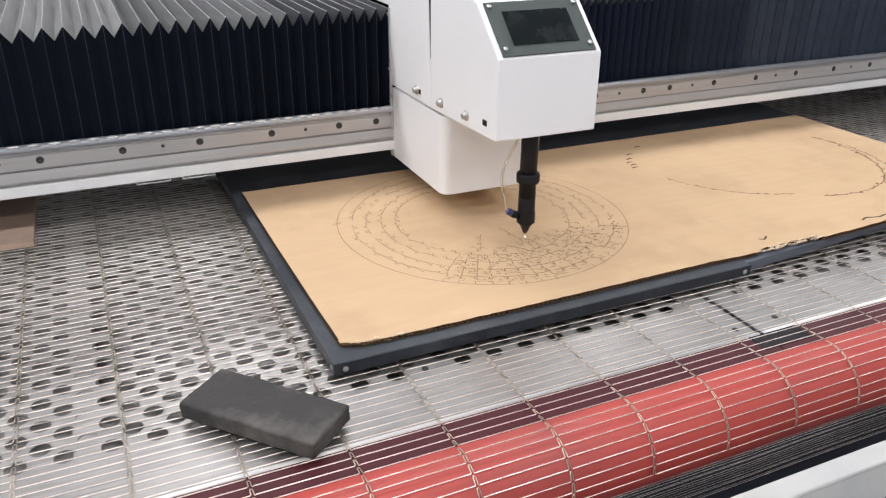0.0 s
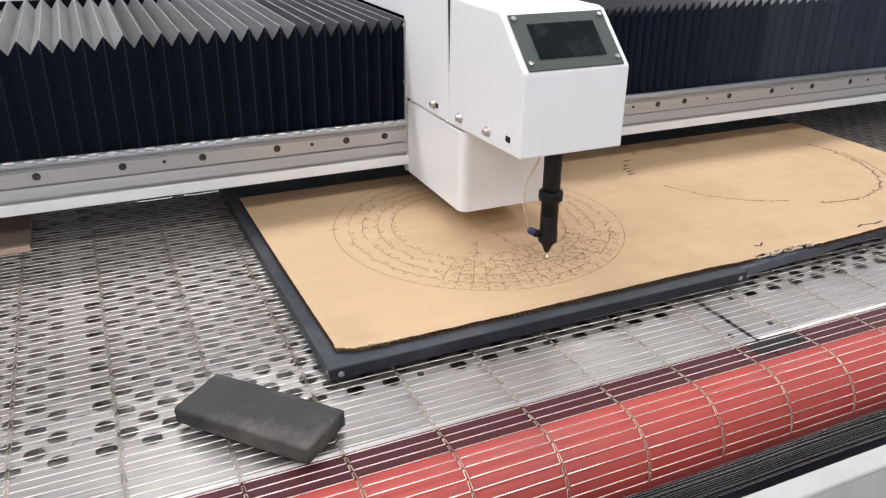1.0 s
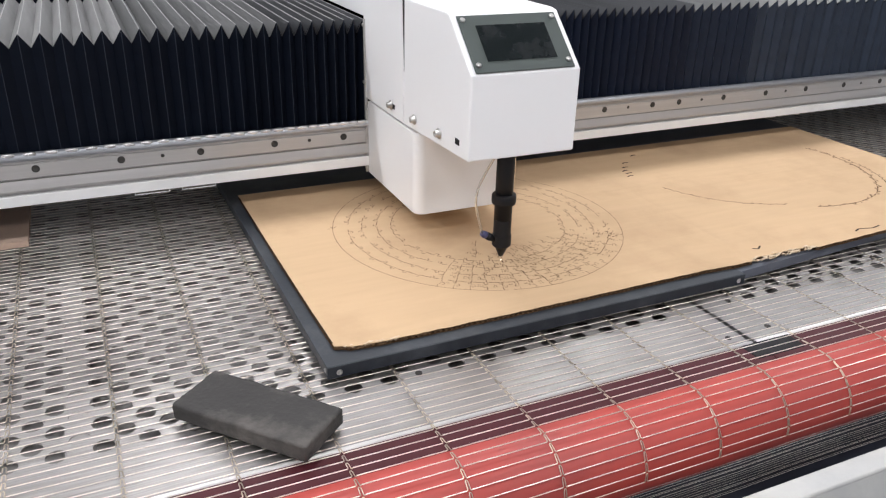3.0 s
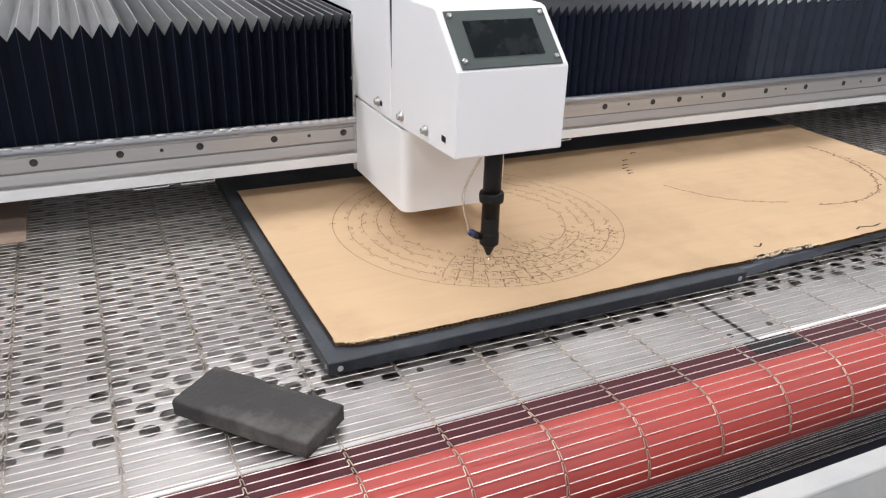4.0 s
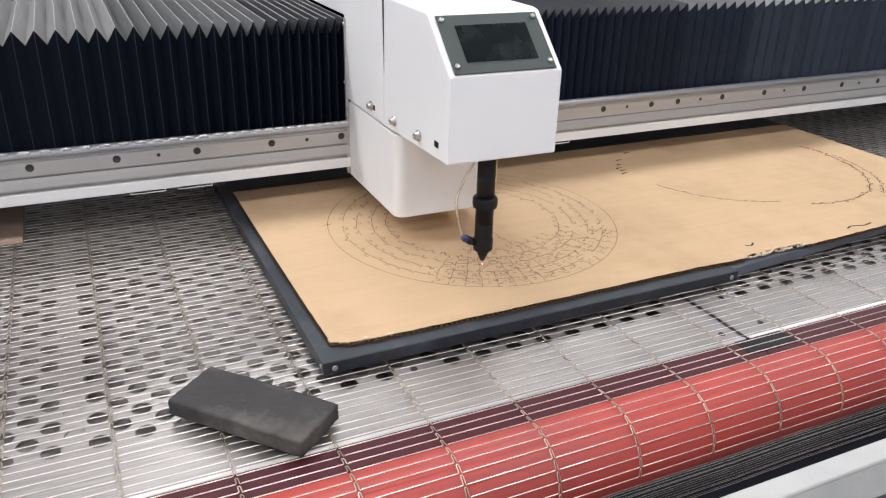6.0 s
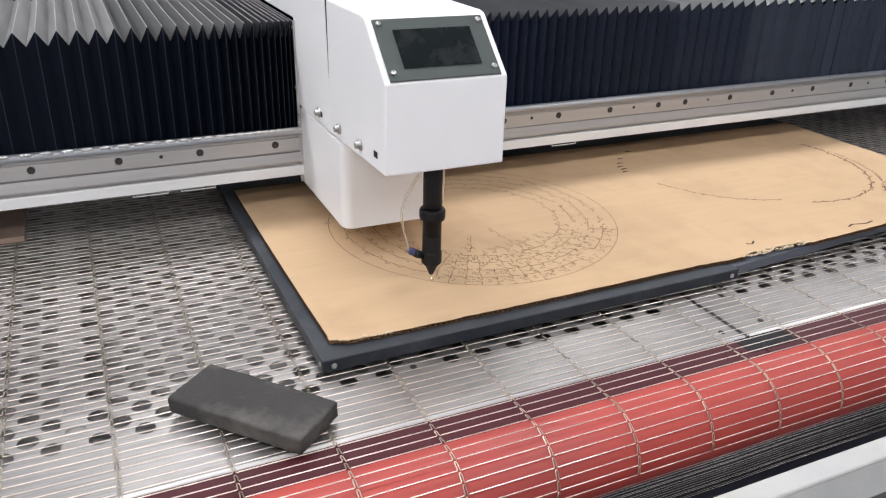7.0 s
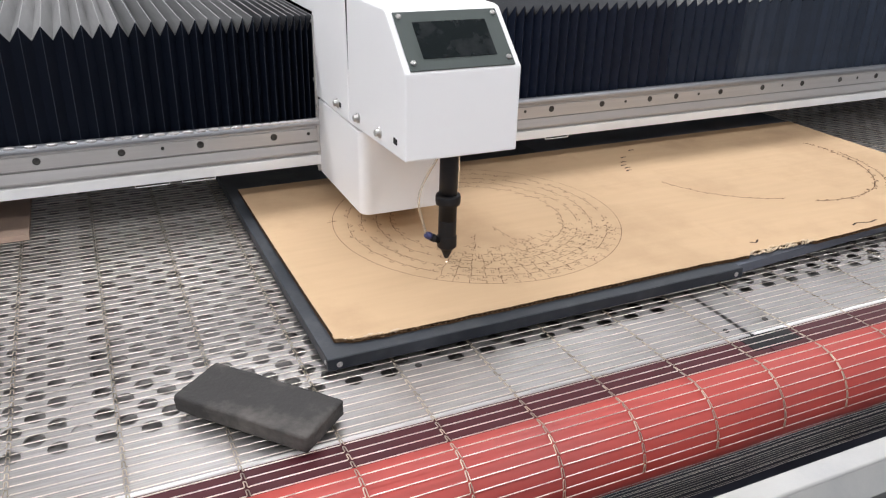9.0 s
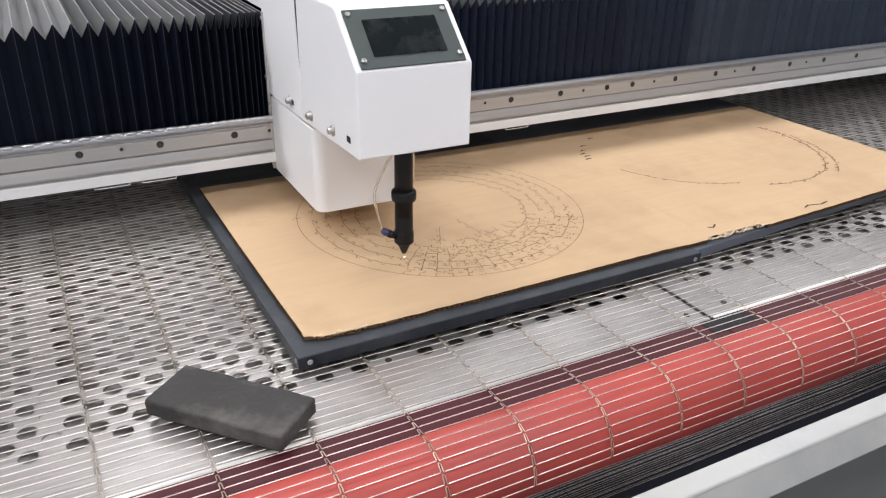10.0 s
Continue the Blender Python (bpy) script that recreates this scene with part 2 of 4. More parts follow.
def tube_mesh(points, r, sides=6, smooth=True):
    """Verts and faces of a round bar along a line of points."""
    pts = [Vector(p) for p in points]
    verts, faces = [], []
    for i, p in enumerate(pts):
        d = (pts[min(i + 1, len(pts) - 1)] - pts[max(i - 1, 0)]).normalized()
        ref = Vector((0, 0, 1)) if abs(d.z) < 0.9 else Vector((1, 0, 0))
        u = d.cross(ref).normalized()
        w = u.cross(d)
        for k in range(sides):
            a = 2 * math.pi * k / sides
            verts.append(p + (u * math.cos(a) + w * math.sin(a)) * r)
        if i:
            o = (i - 1) * sides
            for k in range(sides):
                faces.append((o + k, o + (k + 1) % sides, o + sides + (k + 1) % sides, o + sides + k))
    faces += [tuple(range(sides))[::-1], tuple(range(len(verts) - sides, len(verts)))]
    return verts, faces


def mesh_of(name, verts, faces, material, smooth=False):
    me = bpy.data.meshes.new(name)
    me.from_pydata([tuple(v) for v in verts], [], faces)
    me.materials.append(material)
    if smooth:
        me.polygons.foreach_set("use_smooth", [True] * len(me.polygons))
    me.update()
    return me


def extrude_profile(outline, x0, x1):
    """A prism along x from a (y, z) outline."""
    bm = bmesh.new()
    a = [bm.verts.new((x0, y, z)) for y, z in outline]
    b = [bm.verts.new((x1, y, z)) for y, z in outline]
    n = len(outline)
    for i in range(n):
        bm.faces.new((a[i], a[(i + 1) % n], b[(i + 1) % n], b[i]))
    bm.faces.new(list(reversed(a)))
    bm.faces.new(b)
    bmesh.ops.recalc_face_normals(bm, faces=bm.faces)
    return bm


RX90 = pose(0, 0, 0, 90)
RY90 = pose(0, 0, 0, 0, 90)

# ---- room ----
tagged(part("floor", box(-5, 3.9, -5, 6, FLOOR_Z - 0.1, FLOOR_Z), M_FLOOR), "grey sealed concrete workshop floor", "floor", kind="structure")
tagged(part("ceiling", box(-5, 3.9, -5, 6, CEIL_Z, CEIL_Z + 0.1), M_CEIL), "mid-grey workshop roof", "ceiling", kind="structure")
for nm, b in (("wall_north", (-5, 3.9, 6, 6.1)), ("wall_south", (-5, 3.9, -5.1, -5)), ("wall_west", (-5.1, -5, -5, 6))):
    tagged(part(nm, box(*b, FLOOR_Z, CEIL_Z), M_WALL), "plain pale grey workshop wall", "wall", kind="structure")
# Unseen wall, set close and grey to tone what the metal reflects.
tagged(part("wall_east", box(3.9, 4.0, -5, 6, FLOOR_Z, CEIL_Z), M_DARKWALL), "unseen mid-grey wall added to tone reflections", "wall", kind="structure")
for px, py, watts in PANELS:
    fx = empty("ceiling_light", pose(px, py, CEIL_Z - 0.03), label="flat white ceiling light panel", category="ceiling light", group="ceiling lights")
    part("diffuser", box(-0.6, 0.6, -0.21, 0.21, -0.01, 0.01), M_LAMP, fx)
    part("frame", box(-0.62, 0.62, -0.23, 0.23, 0.011, 0.029), M_FRAMEW, fx)

# ---- machine base ----
X0, X1 = -0.85, 2.45
base = empty("machine_base", pose(0, 0, 0), label="pale grey steel base of a laser cutting machine", category="machine")
part("front_rail", extrude_profile([(-0.1735, -0.05), *[(-0.1960 - 0.0035 * math.sin(a * math.pi / 20), -0.0535 + 0.0035 * math.cos(a * math.pi / 20)) for a in range(11)], (-0.2160, -0.0795), (-0.2150, -0.0825), (-0.1735, -0.0930)], X0 - 0.1, X1 + 0.1),
     M_RAILPAINT, base, "pale grey painted front rail")
part("front_panel", box(X0 - 0.1, X1 + 0.1, -0.19, -0.18, FLOOR_Z + 0.06, -0.0905), M_DGREY, base, "dark grey-green front panel")
part("tray", box(X0, X1, 0.03, 1.59, -0.062, -0.055), M_DUSTTRAY, base, "dusty grey tray under the table")
part("chute", box(X0, X1, -0.17, 0.02, -0.175, -0.16), M_CHUTE, base, "dark navy front chute")
part("back_panel", box(X0 - 0.1, X1 + 0.1, 1.6, 1.62, FLOOR_Z, -0.01), M_DGREY, base)
for nm, x in (("side_frame", X0 - 0.1), ("side_frame", X1 + 0.02)):
    part(nm, box(x, x + 0.08, -0.17, 1.6, FLOOR_Z, 0.02, 0.003), M_FRAMEW, base, "pale grey side frame")
part("plinth", box(X0 - 0.05, X1 + 0.05, -0.15, 1.58, FLOOR_Z, FLOOR_Z + 0.06), M_DARK, base)

# ---- perforated sheet table under the wire belt ----
SHEET_Z = -0.0055
PY, HR = 0.0203, 0.0106


def perforated(name, x0, x1, y0, y1, yh, XO, PX, blank=None, PX2=None):
    """A sheet from x0 to x1: plain from y0 to yh, staggered round holes beyond, counted from XO by steps of PX; cell `blank` has none, and PX2 is the step past the twelfth."""
    V, F = [], []

    def quad(a, b, c, d, za=SHEET_Z):
        i = len(V)
        V.extend([(a, c, za), (b, c, za), (b, d, za), (a, d, za)])
        F.append((i, i + 1, i + 2, i + 3))
    PX2 = PX2 or PX
    rows = int((y1 - yh) / PY)

    def col(n):
        return XO + min(n, 12) * PX + max(n - 12, 0) * PX2
    n0, n1 = math.floor((x0 - XO) / PX) + 2, math.floor((x1 - col(12)) / PX2) + 11
    for r in range(rows):
        cy = yh + PY * r + PY
        for n in range(n0, n1 + 1):
            if (n + r) % 2:
                continue
            cx = col(n)
            i = len(V)
            corners = [(col(n + 1), cy), (cx, cy + PY), (col(n - 1), cy), (cx, cy - PY)]
            V.extend((a, b, SHEET_Z) for a, b in corners)
            if (n, r) == blank or n == n1:
                F.append((i, i + 1, i + 2, i + 3))
                continue
            ring = [(cx + HR * math.cos(math.pi * k / 6), cy + HR * math.sin(math.pi * k / 6)) for k in range(12)]
            V.extend((a, b, SHEET_Z) for a, b in ring)
            V.extend((a, b, SHEET_Z - 0.0015) for a, b in ring)
            for q in range(4):
                k = q * 3
                F.append((i + q, i + (q + 1) % 4, i + 4 + (k + 3) % 12, i + 4 + k + 2, i + 4 + k + 1, i + 4 + k))
            for k in range(12):
                F.append((i + 4 + k, i + 4 + (k + 1) % 12, i + 16 + (k + 1) % 12, i + 16 + k))
    # plain front margin with the half cells that close it, and side margins tucked a hair under
    quad(x0, x1, y0, yh, SHEET_Z)
    for n in range(n0 - 2, n1 + 2):
        if n % 2 == 0:
            cx, i = col(n), len(V)
            V.extend([(max(x0, cx), yh, SHEET_Z), (min(x1, col(n + 2)), yh, SHEET_Z), (min(x1, max(x0, col(n + 1))), yh + PY, SHEET_Z)])
            F.append((i, i + 1, i + 2))
    quad(x0, col(n0 + 0.2), yh, y1, SHEET_Z - 0.0008)
    quad(col(n1 - 0.2), x1, yh, y1, SHEET_Z - 0.0008)
    # folded front lip
    i = len(V)
    V.extend([(x0, y0, SHEET_Z), (x1, y0, SHEET_Z), (x1, y0 - 0.0015, SHEET_Z - 0.012), (x0, y0 - 0.0015, SHEET_Z - 0.012)])
    F.append((i, i + 3, i + 2, i + 1))
    return tagged(new(name, mesh_of(name, V, F, M_SHEET)), "bright steel sheet with staggered round holes under the belt", "steel sheet",
                  "perforated sheets")


perforated("perforated_sheet", X0, 0.7415, 0.004, 1.55, 0.0797, -0.0128, 0.02175, (16, 0), 0.0213)
perforated("perforated_sheet", 0.7482, X1, 0.004, 1.55, 0.0812, 0.8303, 0.0218)
for x in (-0.785, -0.0362, 0.3332, 1.3, 1.9):
    tagged(part("support_bar", box(x - 0.0125, x + 0.0125, 0.05, 1.58, -0.0545, -0.0072), M_SHEET), "steel support bar under the table sheet", "support bar",
           "support bars")
tagged(part("joint_bracket", box(0.722, 0.80, -0.030, 0.003, -0.012, -0.0046, 0.001), M_BLACK), "black steel joint bracket at the sheet edge", "bracket")

for xa, xb in ((X0, 0.7415), (0.7482, X1)):
    tagged(part("edge_bead", cyl(Matrix.Translation(((xa + xb) / 2, 0.0022, SHEET_Z - 0.0004)) @ RY90, 0.0028, xb - xa, 14), M_EDGE), "rolled front edge of the table sheet, its highlight painted on", "edge bead", "sheet edges")
for x, y in ((0.722, 0.022), (0.792, 0.026), (0.327, 0.099)):
    tagged(part("countersunk_screw", cyl(pose(x, y, SHEET_Z + 0.0002), 0.0042, 0.0012, 14), M_HOLE), "dark countersunk screw in the table sheet", "screw", "sheet screws")

# ---- roller ----
RC_Y, RC_R = -0.055, 0.0515
roller = empty("conveyor_roller", pose(0, RC_Y, -0.055), label="red coated conveyor roller carrying the wire belt", category="roller")
part("drum", cyl(RY90 @ Matrix.Translation((0, 0, (X0 + X1) / 2)), RC_R, X1 - X0 - 0.02, 96), M_ROLLER, roller)
part("shaft", cyl(RY90 @ Matrix.Translation((0, 0, (X0 + X1) / 2)), 0.018, X1 - X0 + 0.1, 20), M_STEEL, roller)
strip = empty("edge_strip", label="dark maroon rubber strip between sheet and roller", category="rubber strip")
for xa, xb in ((X0, 0.7435), (0.7455, X1)):
    part("strip_length", box(xa, xb, -0.041, 0.001, -0.0085, -0.0055, 0.0006), M_MAROON, strip)

# ---- wire belt ----
PITCH, WIRE_R, CH = 0.0120, 0.00064, 0.1


def wire_points(x0, x1, reach):
    pts = [(x0, 0, 0)]
    k = math.ceil(x0 / CH)
    while k * CH < x1:
        x = k * CH
        pts += [(x - 0.0028, 0, 0), (x - 0.0020, 0.0003, 0.0001), (x - 0.0016, reach * 0.15, 0.0003), (x - 0.0015, reach * 0.9, -0.0003), (x - 0.0006, reach + 0.0009, -0.0011),
                (x + 0.0006, reach + 0.0009, -0.0014), (x + 0.0014, reach * 0.9, -0.0014), (x + 0.0015, reach * 0.1, -0.0008), (x + 0.0020, -0.0006, -0.0002), (x + 0.0032, 0, 0)]
        k += 1
    return pts + [(x1, 0, 0)]


belt = empty("wire_belt", label="bright steel wire conveyor belt of parallel rods and hooked joints", category="conveyor belt")
WIRE = mesh_of("wire", *tube_mesh(wire_points(X0 + 0.02, X1 - 0.02, PITCH * 0.74), WIRE_R, 5), M_STEEL, True)
WIRE.materials.append(M_HOOK)
for f in WIRE.polygons:
    if abs(f.center.x / CH - round(f.center.x / CH)) < 0.03 and len(f.vertices) == 4:
        f.material_index = 1
y = RC_Y + 0.0097
while y < 1.5:
    piece("wire", WIRE, belt, pose(0, y, 0))
    y += PITCH
da = PITCH / 0.055
for i in range(8):
    a = da * (i + 0.30)
    piece("wire", WIRE, belt, pose(0, RC_Y - 0.055 * math.sin(a), -0.055 + 0.055 * math.cos(a), math.degrees(a)))
# slack return run under the roller
THIN = mesh_of("wire", *tube_mesh([(X0 + 0.02 + (X1 - X0 - 0.04) * k / 40, 0.0004 * math.sin(k * 1.7), 0.0004 * math.sin(k * 2.3 + 1)) for k in range(41)], 0.00030, 4), M_DULLWIRE, True)
for i in range(14):
    piece("wire", THIN, belt, pose(0, -0.1085 - 0.0004 * i, -0.0700 - 0.0031 * i + 0.0005 * math.sin(i * 1.9), 0, 0.05 * math.sin(i * 2.7)))


def slab_from(outline, z0, z1):
    bm = bmesh.new()
    a = [bm.verts.new((x, y, z0)) for x, y in outline]
    b = [bm.verts.new((x, y, z1)) for x, y in outline]
    k = len(a)
    for i in range(k):
        bm.faces.new((a[i], a[(i + 1) % k], b[(i + 1) % k], b[i]))
    bm.faces.new(list(reversed(a)))
    bm.faces.new(b)
    bmesh.ops.recalc_face_normals(bm, faces=bm.faces)
    return bm


# ---- slabs, cardboard, block ----
slab = empty("steel_plate", label="dark grey painted steel plate with folded rim lying on the belt", category="steel plate")
PLATE_M = pose(0.2235, 0.1165, 0, 0, 0, 0.62)
slab.matrix_basis = PLATE_M
part("top", box(0, 0.6185, 0.0012, 0.74, 0.0150, 0.0165, 0.0006), M_SLABTOP, slab, "top face in a lighter, lit tone")
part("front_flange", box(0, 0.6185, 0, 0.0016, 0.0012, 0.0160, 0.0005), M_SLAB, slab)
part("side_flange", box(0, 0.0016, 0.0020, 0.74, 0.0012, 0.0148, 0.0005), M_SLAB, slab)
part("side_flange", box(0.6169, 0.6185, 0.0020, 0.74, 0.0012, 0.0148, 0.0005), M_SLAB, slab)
for x in (0.0138, 0.6072):
    sc = part("screw", lathe([(0.0036, 0.0), (0.0036, 0.0008), (0.0028, 0.0014), (0.0016, 0.0014), (0.0013, 0.0004), (0.0002, 0.0004)], 14), M_SCREW, slab, "zinc socket screw")
    sc.matrix_basis = pose(x, 0.0003, 0.0078) @ RX90
# Screw added in place of a small pale slot in the flange.
sc = part("screw", lathe([(0.0030, 0.0), (0.0030, 0.0008), (0.0022, 0.0013), (0.0012, 0.0013), (0.0010, 0.0004), (0.0002, 0.0004)], 12), M_SCREW, slab, "zinc socket screw")
sc.matrix_basis = pose(0.0002, 0.0090, 0.0085) @ pose(0, 0, 0, 0, -90)
tagged(part("backing_board", slab_from([(0.843, 0.1335), (1.515, 0.192), (1.515, 0.865), (0.833, 0.865)], 0.0012, 0.0150), M_BOARD), "black backing board under the cardboard", "board")

CARD_Z0, CARD_Z = 0.0168, 0.0225
card = empty("cardboard_sheet", label="brown corrugated cardboard sheet with laser cut puzzle lines", category="cardboard sheet")
rng = random.Random(5)
OUT = []
n = 140
for i in range(n + 1):
    f = i / n
    x = 0.2415 + f * (1.502 - 0.2415)
    yy = float(np.interp(x, (0.24, 0.262, 0.3, 0.38, 0.55, 0.69, 0.78, 0.87, 1.0, 1.11, 1.18, 1.5), (0.1480, 0.1405, 0.1385, 0.1390, 0.1405, 0.1438, 0.1452, 0.1430, 0.1440, 0.1500, 0.1545, 0.176)))
    jit = 0.0008 * noise.noise((x * 40, 0, 0)) + 0.0005 * rng.uniform(-1, 1)
    if x < 0.262:
        yy += 0.12 * (0.262 - x) * (0.7 + 0.6 * noise.noise((x * 200, 1, 0)))
    if x < 0.32:
        jit += 0.0022 * noise.noise((x * 90, 3, 0))
    if 0.878 < x < 1.0:
        jit += 0.008 + 0.006 * noise.noise((x * 110, 7, 0))
    OUT.append((x, yy + jit))
OUT += [(1.503, 0.3), (1.500, 0.48), (1.4965, 0.6690), (1.0, 0.6715), (0.5, 0.6740), (0.2340, 0.6755), (0.236, 0.45), (0.2395, 0.25)]


part("top_liner", slab_from(OUT, CARD_Z - 0.0006, CARD_Z), M_CARD, card)
part("core_fill", slab_from([(x + 0.004 * (1 if x < 0.8 else -1), y + (0.018 if y < 0.2 else -0.004)) for x, y in OUT], CARD_Z0 + 0.0005, CARD_Z - 0.0006), M_CARDEDGE, card, "brown core of the board")
V, F = [], []
k = 0
x = 0.2417
zm, za = (CARD_Z0 + CARD_Z) / 2, (CARD_Z - CARD_Z0) / 2 - 0.0009
while x < 1.501:
    yf = float(np.interp(x, [p[0] for p in OUT[:n + 1]], [p[1] for p in OUT[:n + 1]])) + 0.0006
    z = zm + za * math.sin(2 * math.pi * x / 0.0072)
    V += [(x, yf, z - 0.0002), (x, yf, z + 0.0002), (x, yf + 0.02, z + 0.0002), (x, yf + 0.02, z - 0.0002)]
    if k:
        o = 4 * (k - 1)
        F += [(o, o + 4, o + 5, o + 1), (o + 1, o + 5, o + 6, o + 2), (o + 3, o + 2, o + 6, o + 7), (o, o + 3, o + 7, o + 4)]
    k += 1
    x += 0.0009
ob = new("fluted_core", mesh_of("fluted_core", V, F, M_FLUTE))
ob.parent = card
tagged(ob, "wavy brown flutes of the board's open edge")
part("bottom_liner", slab_from(OUT, CARD_Z0, CARD_Z0 + 0.0005), M_CARDEDGE, card)

bm = box(-0.08, 0.08, -0.034, 0.034, 0.0, 0.02, 0.0032, 3)
bmesh.ops.subdivide_edges(bm, edges=[e for e in bm.edges if e.calc_length() > 0.01], cuts=14, use_grid_fill=True)
for v in bm.verts:
    n1 = noise.noise(v.co * 60)
    n2 = noise.noise(v.co * 190 + Vector((7, 0, 0)))
    rim = 1.0 if abs(v.co.y) > 0.03 or abs(v.co.x) > 0.076 else 0.35
    lift = (n1 * 0.0008 + n2 * 0.0009) * rim
    v.co += Vector((math.copysign(lift, v.co.x), math.copysign(lift, v.co.y), lift * 0.6 if v.co.z > 0.01 else 0.0))
for f in bm.faces:
    f.smooth = True
bm.transform(Matrix.Diagonal((1.015, 1.03, 1.0, 1.0)))
block = part("rubber_block", bm, M_BRICK)
block.matrix_basis = pose(0.1355, 0.0715, 0.0012, 0, 0, math.degrees(math.atan2(-0.119, 0.1063)))
tagged(block, "dark grey rubber block lying on the wire belt", "rubber block")

side_card = part("cardboard_offcut", box(-0.55, -0.089, 0.628, 1.0, 0.0012, 0.010, 0.0006), M_OFFCUT)
tagged(side_card, "faded brown cardboard offcut lying flat on the belt", "cardboard")

# ---- gantry (all y values at a tip of y = 0.2755) ----
G0 = 0.2755


def gy(v):
    return v - G0


gantry = empty("gantry", label="pale aluminium gantry beam with a row of countersunk bolts", category="gantry")
GX0, GX1 = X0 + 0.1, X1 - 0.08
prof = [(0.6145, 0.1380), (0.6075, 0.1375), (0.6075, 0.1345), (0.605, 0.1335), (0.605, 0.1118), (0.6085, 0.1116), (0.6085, 0.1106), (0.6043, 0.1104),
        (0.6015, 0.0965), (0.6018, 0.0940), (0.6090, 0.0930), (0.6090, 0.0885), (1.06, 0.0885), (1.06, 0.1380)]
part("beam", extrude_profile([(gy(a), b) for a, b in prof], GX0, GX1), M_ALU, gantry)
part("lower_trim", box(GX0, GX1, gy(0.6015), gy(0.622), 0.072, 0.0884, 0.0012), M_TRIM, gantry, "pale painted lower trim")
# Unseen plate added to set how much light bounces under the beam.
part("underside", box(GX0, GX1, gy(0.6225), gy(1.06), 0.0745, 0.0883), M_UNDER, gantry, "unseen grey underside toned for the bounce below the beam")
bolts = ([-0.0582 + 0.1157 * i for i in range(-5, 5)] + [0.4717 + 0.1139 * i for i in range(6)]
         + [1.1069 + 0.1153 * i for i in range(11)])
bolts = [b for b in bolts if GX0 < b < GX1 - 0.02]


def bolt_mesh(r):
    bm = lathe([(r, 0.0), (r, 0.0006), (r * 0.72, 0.0006), (r * 0.62, 0.0002), (0.0001, 0.0002)], 14)
    me = bpy.data.meshes.new("bolt")
    bm.to_mesh(me)
    bm.free()
    me.materials.append(M_HOLE)
    return me


part("rear_shield", box(GX0, GX1, gy(1.075), gy(1.085), 0.0725, 0.31), M_BELLOW, gantry, "black rear shield")
# Black strip laid over the pale beam top to keep pleat gaps dark.
part("cover_strip", box(GX0, GX1, gy(0.6160), gy(1.06), 0.1382, 0.1462), M_BELLOW, gantry, "black strip added to darken the gaps under the bellows")
part("guide_lip", cyl(Matrix.Translation(((GX0 + GX1) / 2, gy(0.6075), 0.1442)) @ RY90, 0.0063, GX1 - GX0 - 0.01, 20), M_RAIL, gantry, "polished round guide lip")
BOLT, PIN = bolt_mesh(0.0056), bolt_mesh(0.0028)
for b in bolts:
    piece("bolt", BOLT, gantry, pose(b, gy(0.605), 0.126) @ RX90)
for b in (-0.113, 0.1167, 0.3462, 0.5287, 0.7566, 0.9825, 1.1646, 1.3943, 1.6225):
    piece("pin", PIN, gantry, pose(b, gy(0.605), 0.126) @ RX90)
V, F = [], []
x = GX0 + 0.02
while x < 0.62:
    i = len(V)
    V += [(x, gy(0.6048), 0.1120), (x + 0.0016, gy(0.6048), 0.1120), (x + 0.0016, gy(0.6048), 0.1135), (x, gy(0.6048), 0.1135)]
    F.append((i, i + 1, i + 2, i + 3))
    x += 0.0036
ob = new("graduation", mesh_of("graduation", V, F, M_HOLE))
ob.parent = gantry
tagged(ob, "row of fine dark graduation dots", kind="stuff")
for x in (0.095, 0.165, 0.83):
    bm = bmesh.new()
    add_box(bm, x - 0.026, x + 0.026, gy(0.6035), gy(0.6050), 0.0675, 0.0687, 0.0003)
    for e in (-0.0253, 0.0253):
        add_box(bm, x + e - 0.0007, x + e + 0.0007, gy(0.6035), gy(0.6050), 0.0688, 0.0719)
    part("tab", bm, M_WHITE, gantry, "white wire loop under the beam")
for x in (GX0, GX1 - 0.06):
    part("end_support", box(x, x + 0.06, gy(0.62), gy(1.05), 0.0225, 0.0715, 0.002), M_FRAMEW, gantry)
for x in (GX0 - 0.16, GX1 + 0.04):
    part("carriage", box(x, x + 0.16, gy(0.60), gy(1.09), 0.0225, 0.36, 0.006), M_WHITE, gantry, "white end carriage")

# ---- bellows ----
FOLD_L, FOLD_R, FOLD_D, OUT_Y, BEL_Z0, BEL_Z1, BEL_D = 0.0245, 0.0203, 0.0215, 0.6135, 0.1465, 0.3140, 0.46


